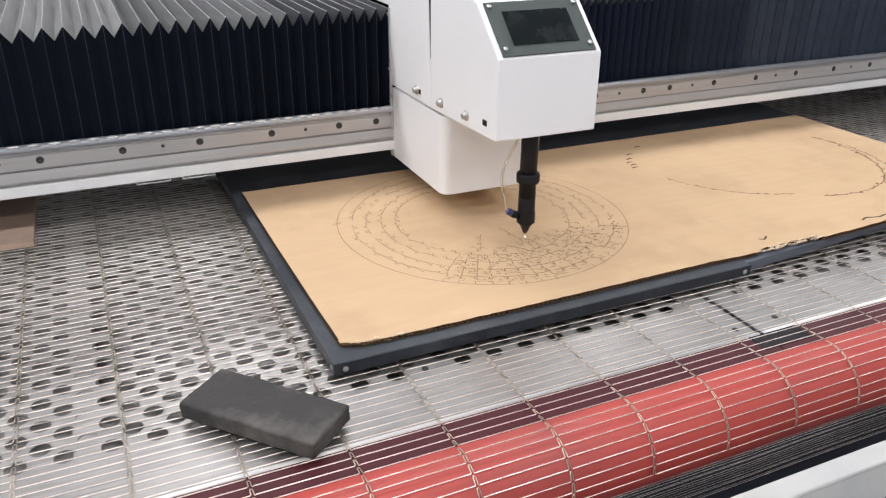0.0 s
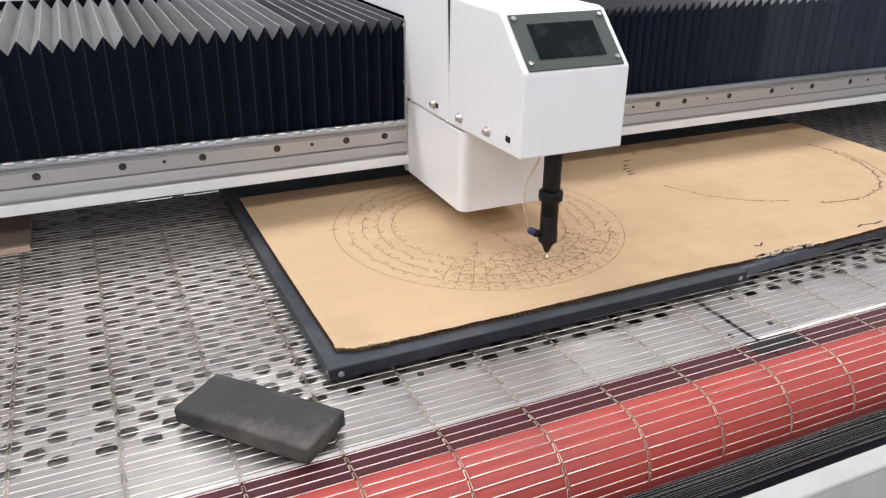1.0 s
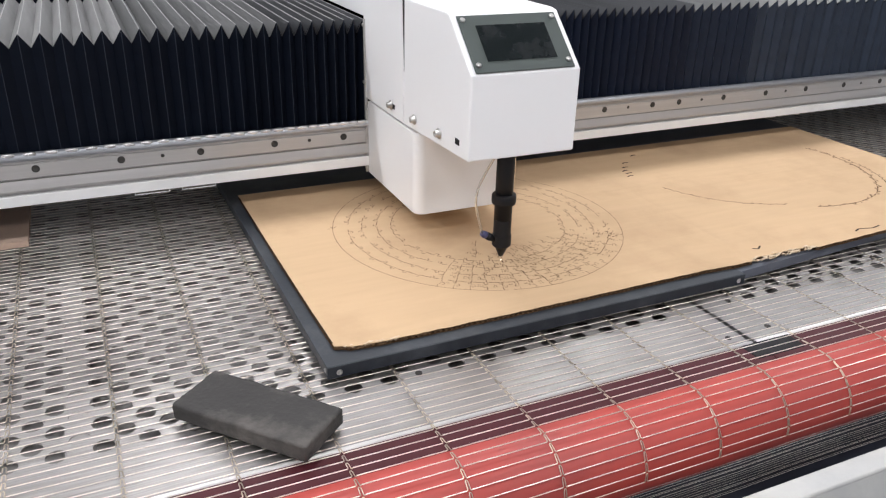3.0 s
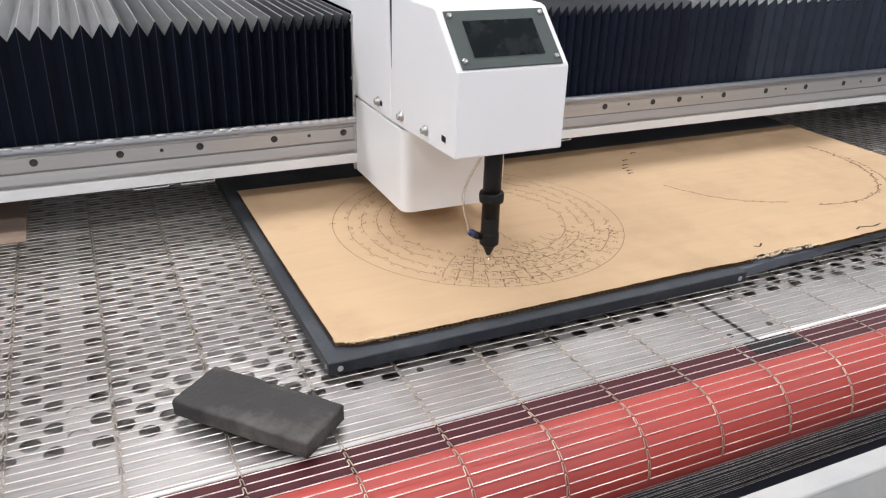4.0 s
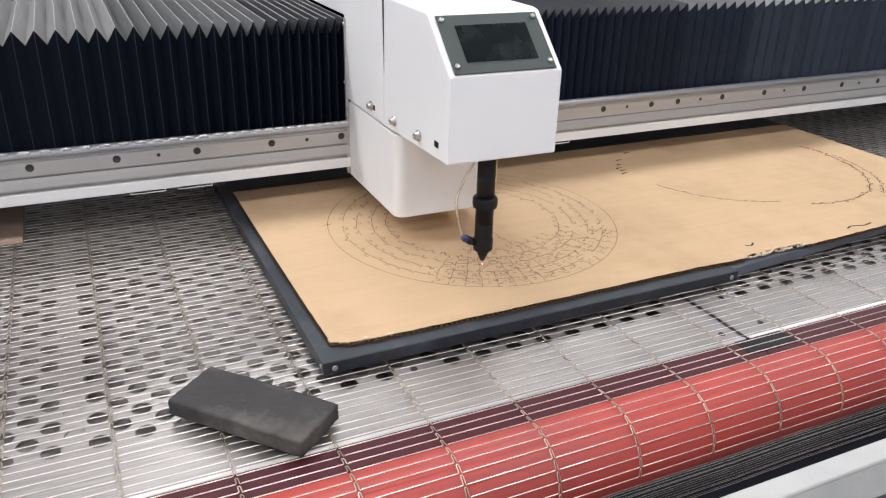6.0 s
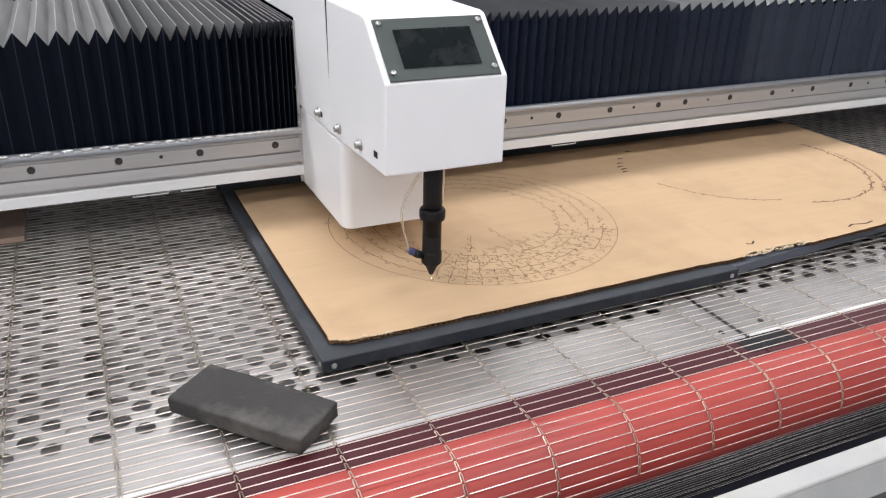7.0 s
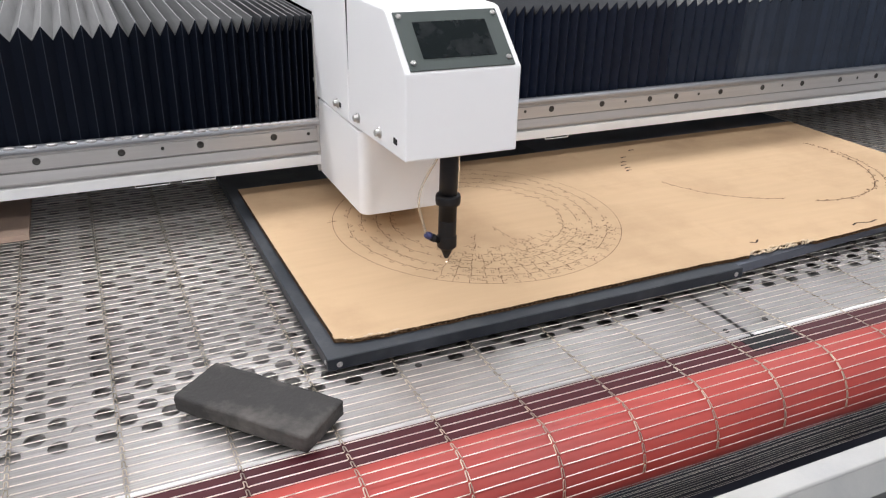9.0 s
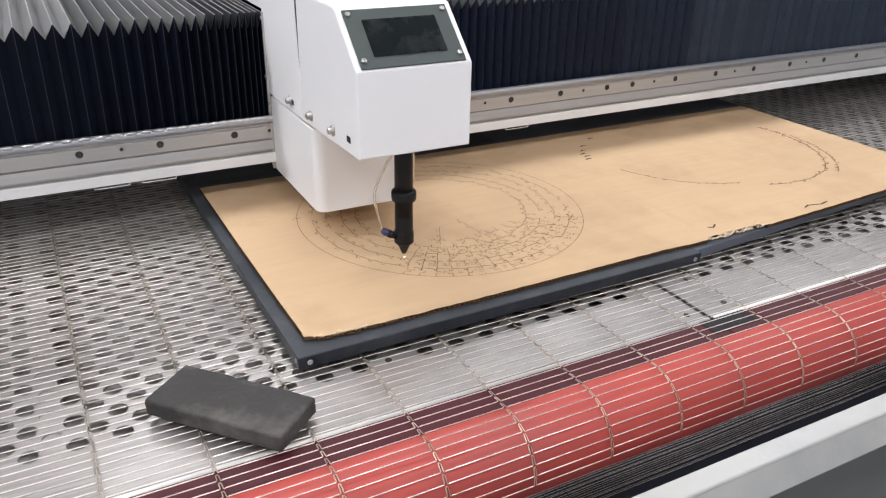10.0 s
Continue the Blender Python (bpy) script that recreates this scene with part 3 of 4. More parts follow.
def fold_mesh(name, corners, t, material, edge_material=None):
    """A thin stiff plate from four corners (the folded edge first), with its folded edge in its own colour."""
    bm = bmesh.new()
    c = [Vector(p) for p in corners]
    nrm = (c[1] - c[0]).cross(c[3] - c[0]).normalized() * t / 2
    rim = 0.035
    c = [c[0], c[0].lerp(c[3], rim), c[3], c[2], c[1].lerp(c[2], rim), c[1]]
    a = [bm.verts.new(p - nrm) for p in c]
    b = [bm.verts.new(p + nrm) for p in c]
    for ring, flip in ((a, True), (b, False)):
        for q, mi in (((0, 1, 4, 5), 1), ((1, 2, 3, 4), 0)):
            f = bm.faces.new([ring[k] for k in (reversed(q) if flip else q)])
            f.material_index = mi
    for k in range(6):
        f = bm.faces.new((a[k], a[(k + 1) % 6], b[(k + 1) % 6], b[k]))
        f.material_index = 1 if k in (0, 4, 5) else 0
    bmesh.ops.recalc_face_normals(bm, faces=bm.faces)
    me = bpy.data.meshes.new(name)
    bm.to_mesh(me)
    bm.free()
    me.materials.append(material)
    me.materials.append(edge_material or material)
    return me


# Both plates hang on the outer fold line, x = 0; the inner fold line lies FOLD_L away.
H_OUT, SLIM_L = BEL_Z1 - BEL_Z0, 0.0152


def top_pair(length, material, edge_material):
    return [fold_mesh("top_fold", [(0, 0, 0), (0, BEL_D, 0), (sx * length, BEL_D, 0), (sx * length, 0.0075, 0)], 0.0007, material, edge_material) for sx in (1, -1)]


def front_pair(drop, material, edge_material):
    return [fold_mesh("front_fold", [(0, 0, 0), (0, 0, H_OUT), (sx * SLIM_L, 0, H_OUT - drop), (sx * SLIM_L, 0, 0)], 0.0007, material, edge_material) for sx in (1, -1)]


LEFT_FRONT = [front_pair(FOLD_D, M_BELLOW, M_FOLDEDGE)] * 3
# far, middle and near fronts; the painted haze thins towards the head
RIGHT_FRONT = [front_pair(0.0170, M_HAZED, M_HAZED), front_pair(0.0170, M_NAVYEDGE, M_NAVYEDGE), front_pair(0.0170, M_NAVY, M_NAVYEDGE)]
# overhead light painted grey on the spread pleats, self-shade painted beside the head
LEFT_TOPS = [top_pair(FOLD_L, m, M_RIDGE) for m in (M_BELLOWTOP, M_TOPMID, M_TOPSHADE)]
RIGHT_TOPS = [top_pair(FOLD_R, m, m) for m in (M_BELLOWTOP, M_TOPMID, M_TOPSHADE)]
bellows_left = empty("bellows_cover", label="black pleated bellows cover over the gantry, dusty top painted lit grey", category="bellows", group="bellows")
bellows_right = empty("bellows_cover", label="navy pleated bellows cover with painted haze, tightly folded beside the laser head", category="bellows", group="bellows")
HEAD_L, HEAD_R = -0.0855, 0.073
N_LEFT, N_TIGHT, P_LEFT, P_RIGHT, A_LEFT, A_RIGHT = 23, 46, 0.0277, 0.0285, -0.0482, 1.5225


def left_edges(hx):
    """Outer fold lines from the still part to the head: even far off, tighter beside the head."""
    span = hx + HEAD_L - A_LEFT
    c = P_LEFT * N_LEFT - span
    return [A_LEFT + P_LEFT * i - c * (i / N_LEFT) ** 2 for i in range(N_LEFT + 1)]


def right_edges(hx):
    a, b = hx + HEAD_R, A_RIGHT
    w = [1.0 + 1.15 * (i / N_TIGHT) ** 1.4 for i in range(N_TIGHT)]
    s, out, tot = 0.0, [a], sum(w)
    for v in w:
        s += v
        out.append(a + (b - a) * s / tot)
    return out


def fold_poses(edges, top_l):
    """Front and top plates and lip glint bead of each pleat between two outer fold lines, swung to fill its width."""
    front, top, glints = [], [], []
    for a, b in zip(edges, edges[1:]):
        ang = math.degrees(math.acos(min(0.999, (b - a) / 2 / top_l)))
        fan = math.degrees(math.acos(min(0.999, (b - a) / 2 / SLIM_L)))
        front += [pose(a, gy(OUT_Y), BEL_Z0, 0, 0, fan), pose(b, gy(OUT_Y), BEL_Z0, 0, 0, -fan)]
        top += [pose(a, gy(OUT_Y), BEL_Z1, 0, ang, 0), pose(b, gy(OUT_Y), BEL_Z1, 0, -ang, 0)]
        glints.append(pose((a + b) / 2, gy(0.6035), 0.1490))
    return front, top, glints


def glint_mesh(half, material):
    """A small bright bead that stands in for a glint on the guide lip."""
    bm = lathe([(0.0006, -half), (0.0022, -half * 0.8), (0.0031, -half * 0.4), (0.0034, 0), (0.0031, half * 0.4), (0.0022, half * 0.8), (0.0006, half)], 10)
    bm.transform(RY90)
    me = bpy.data.meshes.new("hem_clip")
    bm.to_mesh(me)
    bm.free()
    me.materials.append(material)
    return me


GLINT = glint_mesh(0.0088, M_GLINT)


def pleats(parent, edges, top_l, tone):
    """Pleat i takes the painted tone that the last argument returns for it."""
    fr, tp, hm = fold_poses(edges, top_l)
    left = parent is bellows_left
    fronts, tops = (LEFT_FRONT, LEFT_TOPS) if left else (RIGHT_FRONT, RIGHT_TOPS)
    return ([piece("front_fold", fronts[tone(i // 2)][i % 2], parent, m) for i, m in enumerate(fr)],
            [piece("top_fold", tops[tone(i // 2)][i % 2], parent, m) for i, m in enumerate(tp)],
            [piece("hem_clip", GLINT, parent, m) for m in hm if left])


def left_tone(i):
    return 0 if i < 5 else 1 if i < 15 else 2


def right_tone(i):
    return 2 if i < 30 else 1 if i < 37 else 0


def even_tone(i):
    return 0


FOLDS = []
for parent, edges, top_l, tone in ((bellows_left, left_edges, FOLD_L, left_tone), (bellows_right, right_edges, FOLD_R, right_tone)):
    FOLDS.append((edges, top_l, *pleats(parent, edges(HEAD_ROWS[0][1]), top_l, tone)))
n_l, n_r = int((A_LEFT - GX0) / P_LEFT), int((GX1 - A_RIGHT) / P_RIGHT)
pleats(bellows_left, [A_LEFT - P_LEFT * i for i in range(n_l, -1, -1)], FOLD_L, even_tone)
pleats(bellows_right, [A_RIGHT + P_RIGHT * i for i in range(n_r + 1)], FOLD_R, even_tone)

# ---- laser head (origin under the nozzle tip; y values relative to the tip) ----
head = empty("laser_head", label="white powder-coated laser head with a small display and black nozzle", category="laser head")
HL, HR_, YF = -0.0845, 0.0705, -0.0535


SLOPE_Z, SLOPE_Y = 0.3035, 0.0135


def cover_prism(outline, x0, x1, bevel=0.0025):
    bm = extrude_profile(outline, x0, x1)
    bmesh.ops.bevel(bm, geom=list(bm.edges), offset=bevel, segments=2, affect="EDGES", profile=0.5)
    return bm


part("front_cover", cover_prism([(YF, 0.1955), (YF, SLOPE_Z), (SLOPE_Y, 0.3665), (0.024, 0.3685), (0.1635, 0.3685), (0.164, 0.1875)], HL, HR_), M_WHITE, head, "white sloped front cover")
part("rear_cover", cover_prism([(0.1648, 0.1875), (0.1652, 0.262), (0.1722, 0.372), (0.335, 0.372), (0.83, 0.372), (0.83, 0.318), (0.338, 0.318), (0.338, 0.1875)], HL - 0.0005, HR_ + 0.0005),
     M_WHITE, head, "white rear cover bridging the beam")
bm = box(HL + 0.0015, 0.0705, 0.118, 0.3275, 0.058, 0.1838)
vert = [e for e in bm.edges if abs(e.verts[0].co.z - e.verts[1].co.z) > 0.05 and e.verts[0].co.y < 0.2]
bmesh.ops.bevel(bm, geom=vert, offset=0.016, segments=8, affect="EDGES", profile=0.5)
rest = [e for e in bm.edges if abs(e.verts[0].co.z - e.verts[1].co.z) < 0.01]
bmesh.ops.bevel(bm, geom=rest, offset=0.0012, segments=2, affect="EDGES")
part("lower_housing", bm, M_WHITE, head, "white lower housing with rounded corners")
part("side_flange", box(HL - 0.003, HL + 0.002, 0.3285, 0.333, 0.06, 0.315, 0.0006), M_ALU, head, "thin metal edge flange")

# Black fillers added so the open seam reads as dark inside.
part("seam_shade", extrude_profile([(0.1644, 0.264), (0.1712, 0.3695), (0.1640, 0.3662)], HL + 0.0008, HR_ - 0.0008), M_BLACK, head, "black wedge added as the shade inside the open seam")
part("seam_dark_block", box(HL + 0.004, HR_ - 0.004, 0.150, 0.185, 0.19, 0.362), M_BLACK, head, "black block added to darken behind the seam")

# display on the sloped face
slope = math.degrees(math.atan2(0.3665 - SLOPE_Z, SLOPE_Y - YF))
SL = math.hypot(0.3665 - SLOPE_Z, SLOPE_Y - YF)
disp_m = pose((HL + HR_) / 2 - 0.001, (YF + SLOPE_Y) / 2, (SLOPE_Z + 0.3665) / 2, slope)
disp = part("display", box(-0.0698, 0.0698, -SL / 2 + 0.0020, SL / 2 - 0.0052, 0.0006, 0.0026, 0.0008), M_PANEL, head, "dark grey display bezel")
disp.matrix_basis = disp_m
part("screen", box(-0.0490, 0.0490, -SL / 2 + 0.0174, -SL / 2 + 0.0705, 0.0028, 0.0034), M_GLASS, disp, "black glossy screen, switched off")
for sx in (-0.0635, 0.0635):
    for sy in (-SL / 2 + 0.0129, -SL / 2 + 0.0795):
        part("screw", lathe([(0.0036, 0.0026), (0.0036, 0.0040), (0.0026, 0.0050), (0.0013, 0.0052), (0.001, 0.0042)], 14), M_SCREW, disp, "steel button screw").location = (sx, sy, 0)

# side bolts, latch slot, flange screws
for yy, zz in ((0.2145, 0.2045), (0.1215, 0.2058), (0.0350, 0.2092)):
    m = pose(HL, yy, zz) @ pose(0, 0, 0, 0, -90)
    w = part("washer", lathe([(0.0074, 0.0002), (0.0074, 0.0018), (0.0046, 0.0020), (0.0046, 0.0068), (0.0038, 0.0076), (0.0024, 0.0076), (0.0020, 0.0045), (0.0002, 0.0045)], 18), M_SCREW, head, "zinc bolt and washer")
    w.matrix_basis = m
for yy, zz in ((0.2045, 0.2040), (-0.0208, 0.2135)):
    part("slot", box(HL - 0.0008, HL + 0.001, yy - 0.006, yy + 0.006, zz - 0.004, zz + 0.004, 0.0006), M_BLACK, head, "black side slot")
for yy, zz in ((0.322, 0.172), (0.330, 0.158), (0.331, 0.068), (0.334, 0.305), (0.334, 0.214)):
    w = part("flange_screw", lathe([(0.003, 0.0), (0.003, 0.002), (0.0018, 0.003), (0.0008, 0.003)], 12), M_SCREW, head, "small steel screw")
    w.matrix_basis = pose(HL - 0.001, yy, zz) @ pose(0, 0, 0, 0, -90)

# nozzle
part("lens_tube", lathe([(0.0125, 0.055), (0.0125, 0.205)], 28), M_BLACK, head, "black lens tube").location.z = TIP_Z
part("collar", lathe([(0.0125, 0.0805), (0.0165, 0.0815), (0.0172, 0.085), (0.0172, 0.093), (0.0160, 0.0955), (0.0125, 0.096)], 28), M_BLACK, head, "knurled black collar").location.z = TIP_Z
part("nozzle", lathe([(0.0016, 0.0), (0.0030, 0.0004), (0.0085, 0.0135), (0.0128, 0.0175), (0.0137, 0.0185), (0.0137, 0.0190), (0.0137, 0.0335), (0.0137, 0.034), (0.0126, 0.0358), (0.0126, 0.0363), (0.0126, 0.0575), (0.0126, 0.058)], 28), M_BLACK, head,
     "black conical nozzle").location.z = TIP_Z
fit_m = pose(-0.0125, 0.0, TIP_Z + 0.0285) @ pose(0, 0, 0, 0, -58, 0)
fitting = part("fitting", lathe([(0.0045, 0.0), (0.0045, 0.006), (0.0056, 0.007), (0.0056, 0.013), (0.0042, 0.0135), (0.0042, 0.016)], 16), M_BLACK, head, "black air fitting")
fitting.matrix_basis = fit_m
part("collet", lathe([(0.0048, 0.015), (0.0054, 0.016), (0.0054, 0.0195), (0.0048, 0.0200), (0.0048, 0.0215), (0.0040, 0.0235)], 16), M_BLUE, fitting, "blue push-in collet")
HOSE = [(-0.0315, 0.0, TIP_Z + 0.0405), (-0.0345, 0.002, TIP_Z + 0.053), (-0.0390, 0.004, TIP_Z + 0.073), (-0.0415, 0.004, TIP_Z + 0.093), (-0.0350, 0.006, TIP_Z + 0.112), (-0.022, 0.012, TIP_Z + 0.128), (-0.008, 0.020, TIP_Z + 0.142), (0.0, 0.024, TIP_Z + 0.168)]
DROP = [(0.0190, 0.010, TIP_Z + 0.168), (0.0192, 0.010, TIP_Z + 0.130), (0.0186, 0.012, TIP_Z + 0.098), (0.0120, 0.016, TIP_Z + 0.082)]


def smooth_line(pts, k=6):
    pts = [Vector(p) for p in pts]
    out = []
    for i in range(len(pts) - 1):
        p0, p1, p2, p3 = pts[max(i - 1, 0)], pts[i], pts[i + 1], pts[min(i + 2, len(pts) - 1)]
        for j in range(k):
            t = j / k
            out.append(0.5 * ((2 * p1) + (p2 - p0) * t + (2 * p0 - 5 * p1 + 4 * p2 - p3) * t * t + (3 * p1 - p0 - 3 * p2 + p3) * t ** 3))
    return out + [pts[-1]]


for line in (HOSE, DROP):
    ho = new("air_hose", mesh_of("air_hose", *tube_mesh(smooth_line(line), 0.0017, 8), M_TUBE, True))
    ho.parent = head
    tagged(ho, "clear thin air hose")
part("spark", lathe([(0.0003, 0), (0.0007, 0.0003), (0.0007, 0.0006), (0.0003, 0.0009)], 10), M_SPARK, head, "tiny bright laser spot").location = (0, -0.001, CARD_Z + 0.0003)


# ---- cut lines on the cardboard ----
burn = random.Random(23)


def ribbon(V, F, pts, w, closed=False, gaps=0.0):
    """A thin flat line on the card along (x, y) points."""
    z = CARD_Z + 0.00025
    k = len(pts)
    i0 = len(V)
    for i, (x, y) in enumerate(pts):
        a = pts[i - 1] if i or closed else pts[i]
        b = pts[(i + 1) % k] if i < k - 1 or closed else pts[i]
        d = Vector((b[0] - a[0], b[1] - a[1]))
        d = d.normalized() if d.length else Vector((1, 0))
        V += [(x - d.y * w / 2, y + d.x * w / 2, z), (x + d.y * w / 2, y - d.x * w / 2, z)]
    for i in range(k if closed else k - 1):
        a, b = i0 + 2 * i, i0 + 2 * ((i + 1) % k)
        if gaps and burn.random() < gaps:
            continue
        F.append((a, a + 1, b + 1, b))


def line_part(name, V, F, label=""):
    ob = new(name, mesh_of(name, V, F, M_BURN))
    ob.parent = card
    return tagged(ob, label=label)


def knob(a, b, side, size):
    """Points from a to b with one jigsaw knob half way."""
    a, b = Vector(a), Vector(b)
    d = (b - a)
    L = d.length
    d = d / L
    nrm = Vector((-d.y, d.x)) * side
    m = (a + b) / 2
    neck, head_r = size * 0.32, size * 0.5
    pts = [a, a.lerp(m, 0.55) + nrm * size * 0.10, m - d * neck]
    for k in range(7):
        t = math.radians(215 - 250 * k / 6)
        pts.append(m + nrm * size * 0.62 + (d * math.cos(t) + nrm * math.sin(t)) * head_r)
    pts += [m + d * neck, b.lerp(m, 0.55) - nrm * size * 0.10, b]
    return [(p.x, p.y) for p in pts]


CX, CY, CR, RING = 0.5600, 0.4158, 0.2280, 0.0226
jig = random.Random(11)


def polar(r, deg, cx=CX, cy=CY):
    return (cx + r * math.cos(math.radians(deg)), cy + r * math.sin(math.radians(deg)))


V, F = [], []
ribbon(V, F, [polar(CR, a) for a in np.linspace(0, 360, 180, endpoint=False)], 0.0007, True, 0.06)
for a, b in (((-0.0035, 0.004), (0.004, -0.003)), ((-0.009, -0.003), (0.007, 0.001))):
    p = polar(CR, 163)
    ribbon(V, F, [(p[0] + a[0], p[1] + a[1]), (p[0] + b[0], p[1] + b[1])], 0.0008)
line_part("outline_cut", V, F, "thin burnt circle round the puzzle")
# rings of knobs, darker where the piece edges have been cut through
CELL = 5.75
V, F = [], []
for n_ring in range(1, 5):
    r = CR - RING * n_ring
    step = CELL if n_ring < 3 else CELL * 1.35
    a = -130.3 + jig.uniform(0, step)
    for k in range(int(360 / step)):
        if jig.random() < 0.94:
            rr = r + jig.uniform(-0.0006, 0.0006)
            done = -130 < (a + 180) % 360 - 180 < -30
            ribbon(V, F, knob(polar(rr, a), polar(rr + jig.uniform(-0.0005, 0.0005), a + step), jig.choice((-1, 1)), jig.uniform(0.0046, 0.0060)), 0.0010 if done else 0.00095, gaps=0.12)
        a += step
line_part("ring_cut", V, F, "burnt wavy rings of puzzle cuts")
# cuts across the rings, one knob a piece, with short double ticks half way along the pieces
V, F = [], []
for k in range(18):
    a = -130.3 + CELL * k
    for n_ring in range(0, 4):
        r1, r0 = CR - RING * n_ring, CR - RING * (n_ring + 1)
        if jig.random() < (0.93 if k < 13 else 0.8):
            lean = jig.uniform(-0.5, 0.5)
            ribbon(V, F, knob(polar(r0, a + lean), polar(r1, a), jig.choice((-1, 1)), jig.uniform(0.0048, 0.0064)), jig.uniform(0.0007, 0.0010), gaps=0.15)
        mid = a + CELL / 2
        for rm, gap in (((r0 + r1) / 2, 0.0032), (r0 + RING * 0.28, 0.0026)):
            if jig.random() < 0.55:
                for sgn in (-1, 1):
                    p = polar(rm + jig.uniform(-0.0006, 0.0006), mid + sgn * math.degrees(gap / 2 / rm))
                    q = polar(rm + 0.0024, mid + sgn * math.degrees(gap / 2 / rm) + 0.3)
                    ribbon(V, F, [p, q], 0.0009)
line_part("radial_cut", V, F, "burnt puzzle cuts across the rings")
V, F = [], []
for a, r in ((-118, 0.068), (-108.9, 0.115), (-100.1, 0.117), (-92.8, 0.113), (-87.5, 0.102), (-81.5, 0.044), (-75, 0.093), (-66, 0.101), (-56.5, 0.108), (-48, 0.114)):
    while r < 0.130:
        end = min(r + 0.0215, 0.1362)
        ribbon(V, F, knob(polar(r, a), polar(end, a + jig.uniform(-1, 1)), jig.choice((-1, 1)), 0.0046), 0.0008, gaps=0.15)
        r = end
a = -126.0
while a < -44:
    if jig.random() < 0.6:
        ribbon(V, F, knob(polar(0.1145, a), polar(0.1145, a + 6.5), jig.choice((-1, 1)), 0.0044), 0.0007)
    a += 6.5
line_part("inner_cut", V, F, "burnt puzzle cuts inside the rings")
V, F = [], []
for r, a in ((0.1796, -47.6), (0.1842, -51.2), (0.1817, -56.7), (0.1815, -61.2), (0.2049, -35.6), (0.2012, -30.8), (0.1999, -25.6), (0.2079, -32.3),
             (0.2110, -35.8), (0.1826, -43.5), (0.2060, -28.0), (0.1880, -38.0), (0.1890, -33.5)):
    p, q = polar(r, a), polar(r + 0.004, a + 1)
    ribbon(V, F, [p, q], 0.0020)
line_part("scorch", V, F, "short dark scorch marks")
# second, unfinished puzzle
DX, DY, DR = 1.1845, 0.4694, 0.2205


def ring_arc(r0, r1, a0, a1, size, w=0.0011):
    V, F = [], []
    a, step = a0, math.degrees(0.016 / r0)
    while a < a1:
        ra, rb = (r0 + (r1 - r0) * (min(a1, v) - a0) / (a1 - a0) for v in (a, a + step))
        ribbon(V, F, knob(polar(ra, a, DX, DY), polar(rb, a + step, DX, DY), jig.choice((-1, 1)), size * jig.uniform(0.7, 1.2)), w * jig.uniform(1.2, 1.9), gaps=0.15)
        a += step
    line_part("arc_cut", V, F, "burnt arc of an unfinished puzzle")


ring_arc(0.236, 0.190, -174, -116, 0.0032)
ring_arc(0.205, 0.222, -102, -60, 0.0045, 0.0013)
ring_arc(0.222, 0.217, -58, 16, 0.0045, 0.0014)
ring_arc(0.246, 0.221, -58, 12, 0.0045, 0.0012)
for x, y in ((1.012, 0.617), (0.969, 0.584), (0.952, 0.561), (0.940, 0.544), (0.939, 0.530), (0.932, 0.516)):
    V, F = [], []
    ribbon(V, F, [(x - 0.007, y - 0.001), (x, y + 0.002), (x + 0.007, y + 0.001)], 0.0034)
    line_part("dash_cut", V, F, "short burnt dash").data.materials[0] = M_CHAR_SHADE
for pts in (((0.905, 0.1775), (0.913, 0.173), (0.921, 0.1785), (0.924, 0.181)), ((1.112, 0.167), (1.125, 0.172), (1.15, 0.166), (1.17, 0.170))):
    V, F = [], []
    ribbon(V, F, list(pts), 0.0028)
    line_part("tear", V, F, "small dark tear in the liner").data.materials[0] = M_CHAR_SHADE
# shadow of the card's side, painted as a dark line along its left edge
V, F = [], []
edge = [(float(np.interp(y, (0.155, 0.25, 0.45, 0.67), (0.2425, 0.2400, 0.2366, 0.2342))) + 0.0004 * noise.noise((y * 120, 2, 0)), y) for y in np.linspace(0.156, 0.668, 90)]
ribbon(V, F, [(x - 0.0011, float(y)) for x, y in edge], 0.0016)
line_part("edge_scorch", V, F, "dark line along the cut edge, side shadow painted on").data.materials[0] = M_CHAR_SHADE
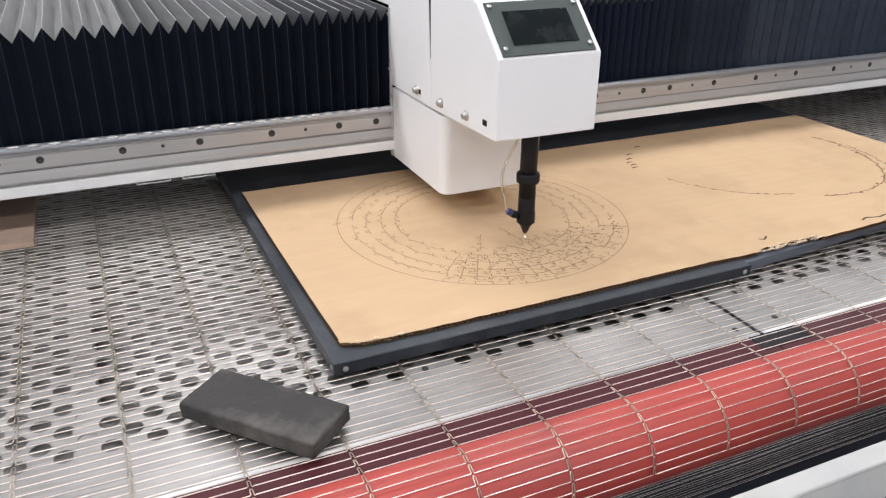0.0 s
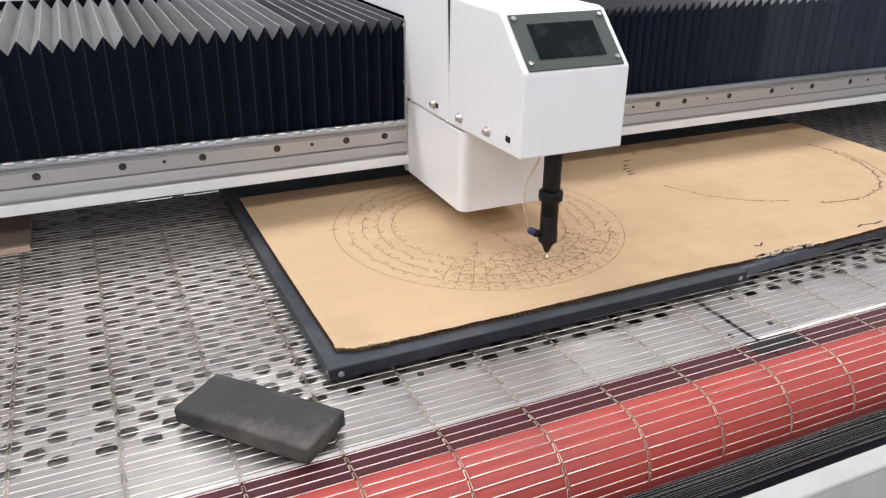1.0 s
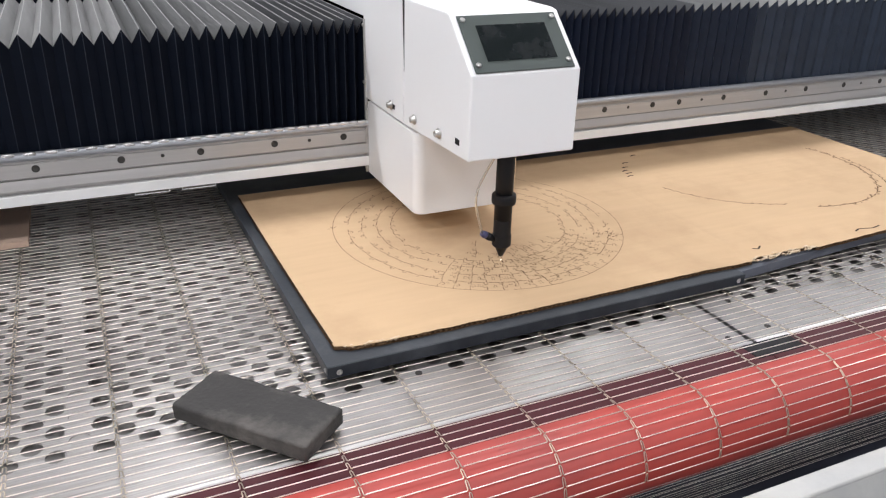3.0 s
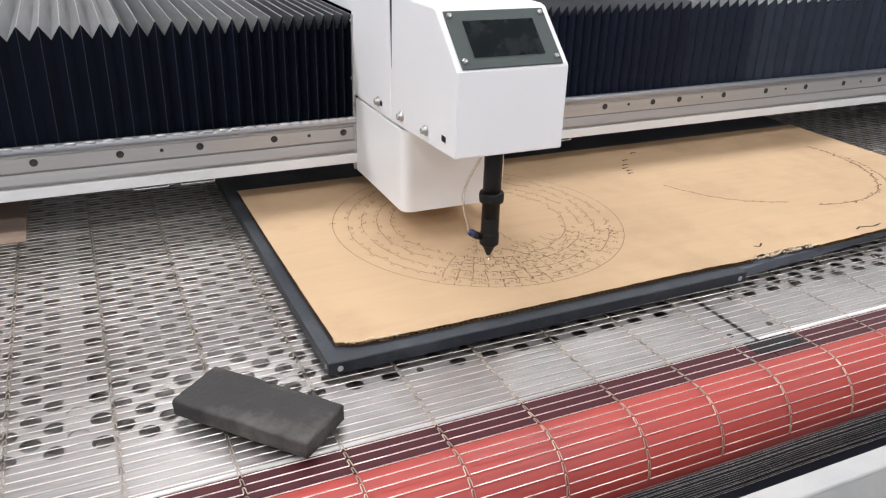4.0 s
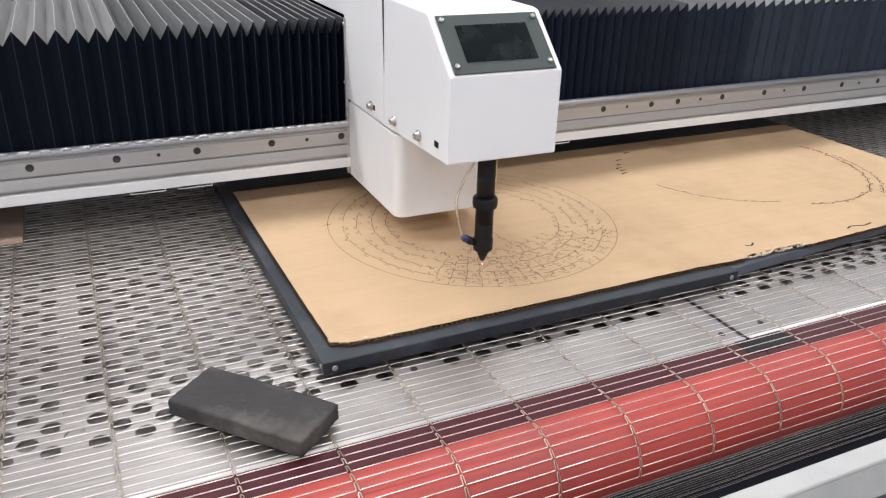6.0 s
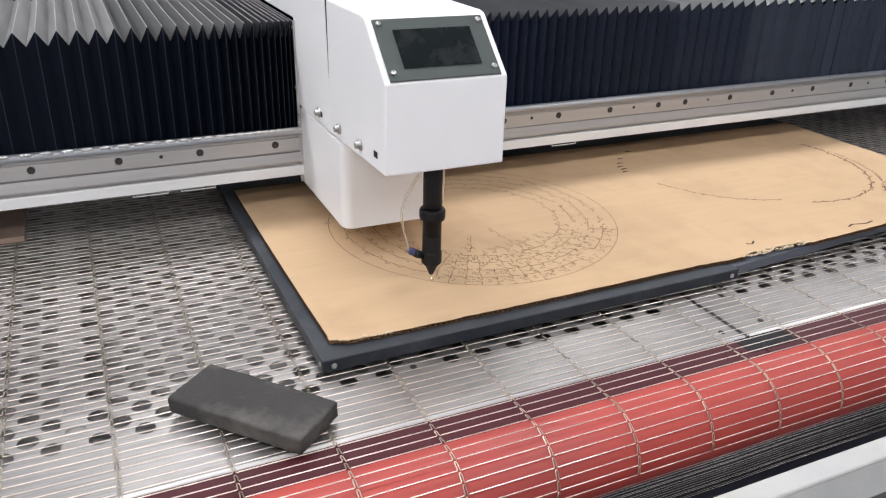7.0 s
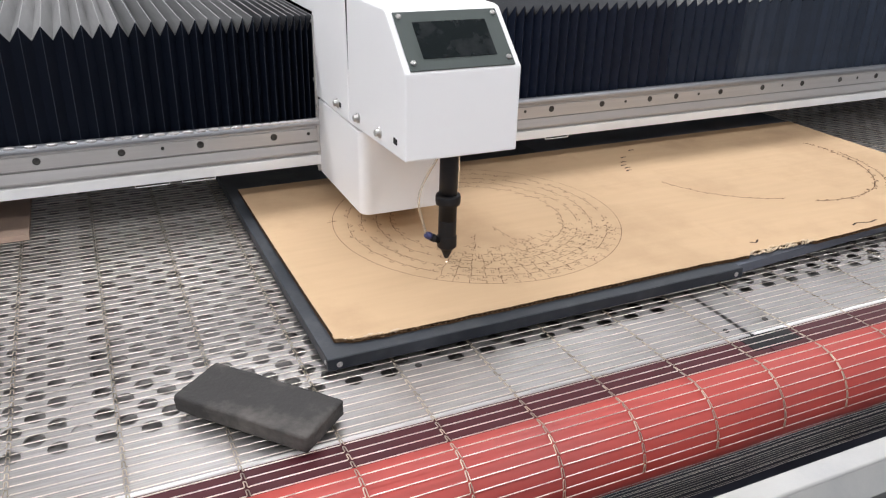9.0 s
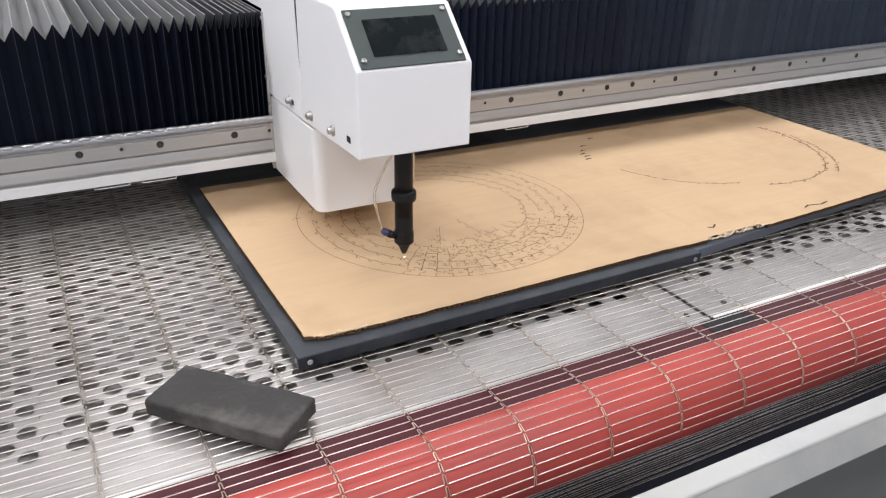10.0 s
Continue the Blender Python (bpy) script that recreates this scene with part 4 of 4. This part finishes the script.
# a pressed crease across the sheet and torn liner along the front edge
bm = bmesh.new()
cr = [bm.verts.new(p) for p in ((0.868, 0.155, CARD_Z), (0.879, 0.155, CARD_Z + 0.0007), (0.894, 0.155, CARD_Z), (0.868, 0.655, CARD_Z), (0.879, 0.655, CARD_Z + 0.0007), (0.894, 0.655, CARD_Z))]
bm.faces.new((cr[0], cr[1], cr[4], cr[3]))
bm.faces.new((cr[1], cr[2], cr[5], cr[4]))
part("crease", bm, M_CARD, card, "pressed crease in the cardboard")
V, F = [], []
for k in range(150):
    x = jig.uniform(0.876, 1.002) if k < 110 else jig.uniform(0.245, 0.32)
    y0 = float(np.interp(x, (0.24, 0.262, 0.3, 0.878, 1.0), (0.149, 0.1415, 0.139, 0.143, 0.144))) + jig.uniform(0, 0.013 if k < 110 else 0.003)
    i, sz, an = len(V), jig.uniform(0.0012, 0.004), jig.uniform(0, 6.3)
    z0 = CARD_Z - 0.0012 + jig.uniform(0, 0.0012)
    for q in range(4):
        V.append((x + sz * math.cos(an + q * 1.57) * 1.3, y0 + sz * 0.5 * math.sin(an + q * 1.57), z0 + jig.uniform(-0.0006, 0.0014)))
    V.append((x, y0, z0 - 0.0025))
    F += [(i, i + 1, i + 2, i + 3), (i, i + 4, i + 1), (i + 1, i + 4, i + 2), (i + 2, i + 4, i + 3), (i + 3, i + 4, i)]
for k in range(90):
    x = 0.243 + 0.11 * jig.random() ** 1.6
    y0 = float(np.interp(x, (0.243, 0.262, 0.3, 0.36), (0.149, 0.1415, 0.1390, 0.1390))) + jig.uniform(-0.0008, 0.0012)
    i, sz, an = len(V), jig.uniform(0.0008, 0.0024), jig.uniform(0, 6.3)
    z0 = CARD_Z - 0.0022 + jig.uniform(-0.002, 0.0018)
    for q in range(4):
        V.append((x + sz * math.cos(an + q * 1.57) * 1.5, y0 + sz * 0.5 * math.sin(an + q * 1.57), z0 + jig.uniform(-0.0008, 0.0008)))
    V.append((x, y0 + 0.001, z0 - 0.002))
    F += [(i, i + 1, i + 2, i + 3), (i, i + 4, i + 1), (i + 1, i + 4, i + 2), (i + 2, i + 4, i + 3), (i + 3, i + 4, i)]
    DARK_FROM = DARK_FROM if k else len(F) - 5
ob = new("torn_edge", mesh_of("torn_edge", V, F, M_TORN))
ob.data.materials.append(M_FLUTE)
for f in ob.data.polygons:
    f.material_index = 1 if f.index >= DARK_FROM else 0
ob.parent = card
tagged(ob, "frayed pale torn paper along the edge", kind="stuff")


def motions():
    walk(head, [(t, pose(x, y, 0)) for t, x, y in HEAD_ROWS])
    for ob in (gantry, bellows_left, bellows_right):
        walk(ob, [(t, pose(0, y, 0)) for t, x, y in HEAD_ROWS])
    for edges, top_l, front, top, glints in FOLDS:
        rows = [(t, fold_poses(edges(x), top_l)) for t, x, y in HEAD_ROWS]
        for i, ob in enumerate(front):
            walk(ob, [(t, fp[0][i]) for t, fp in rows])
        for i, ob in enumerate(top):
            walk(ob, [(t, fp[1][i]) for t, fp in rows])
        for i, ob in enumerate(glints):
            walk(ob, [(t, fp[2][i]) for t, fp in rows])


motions()
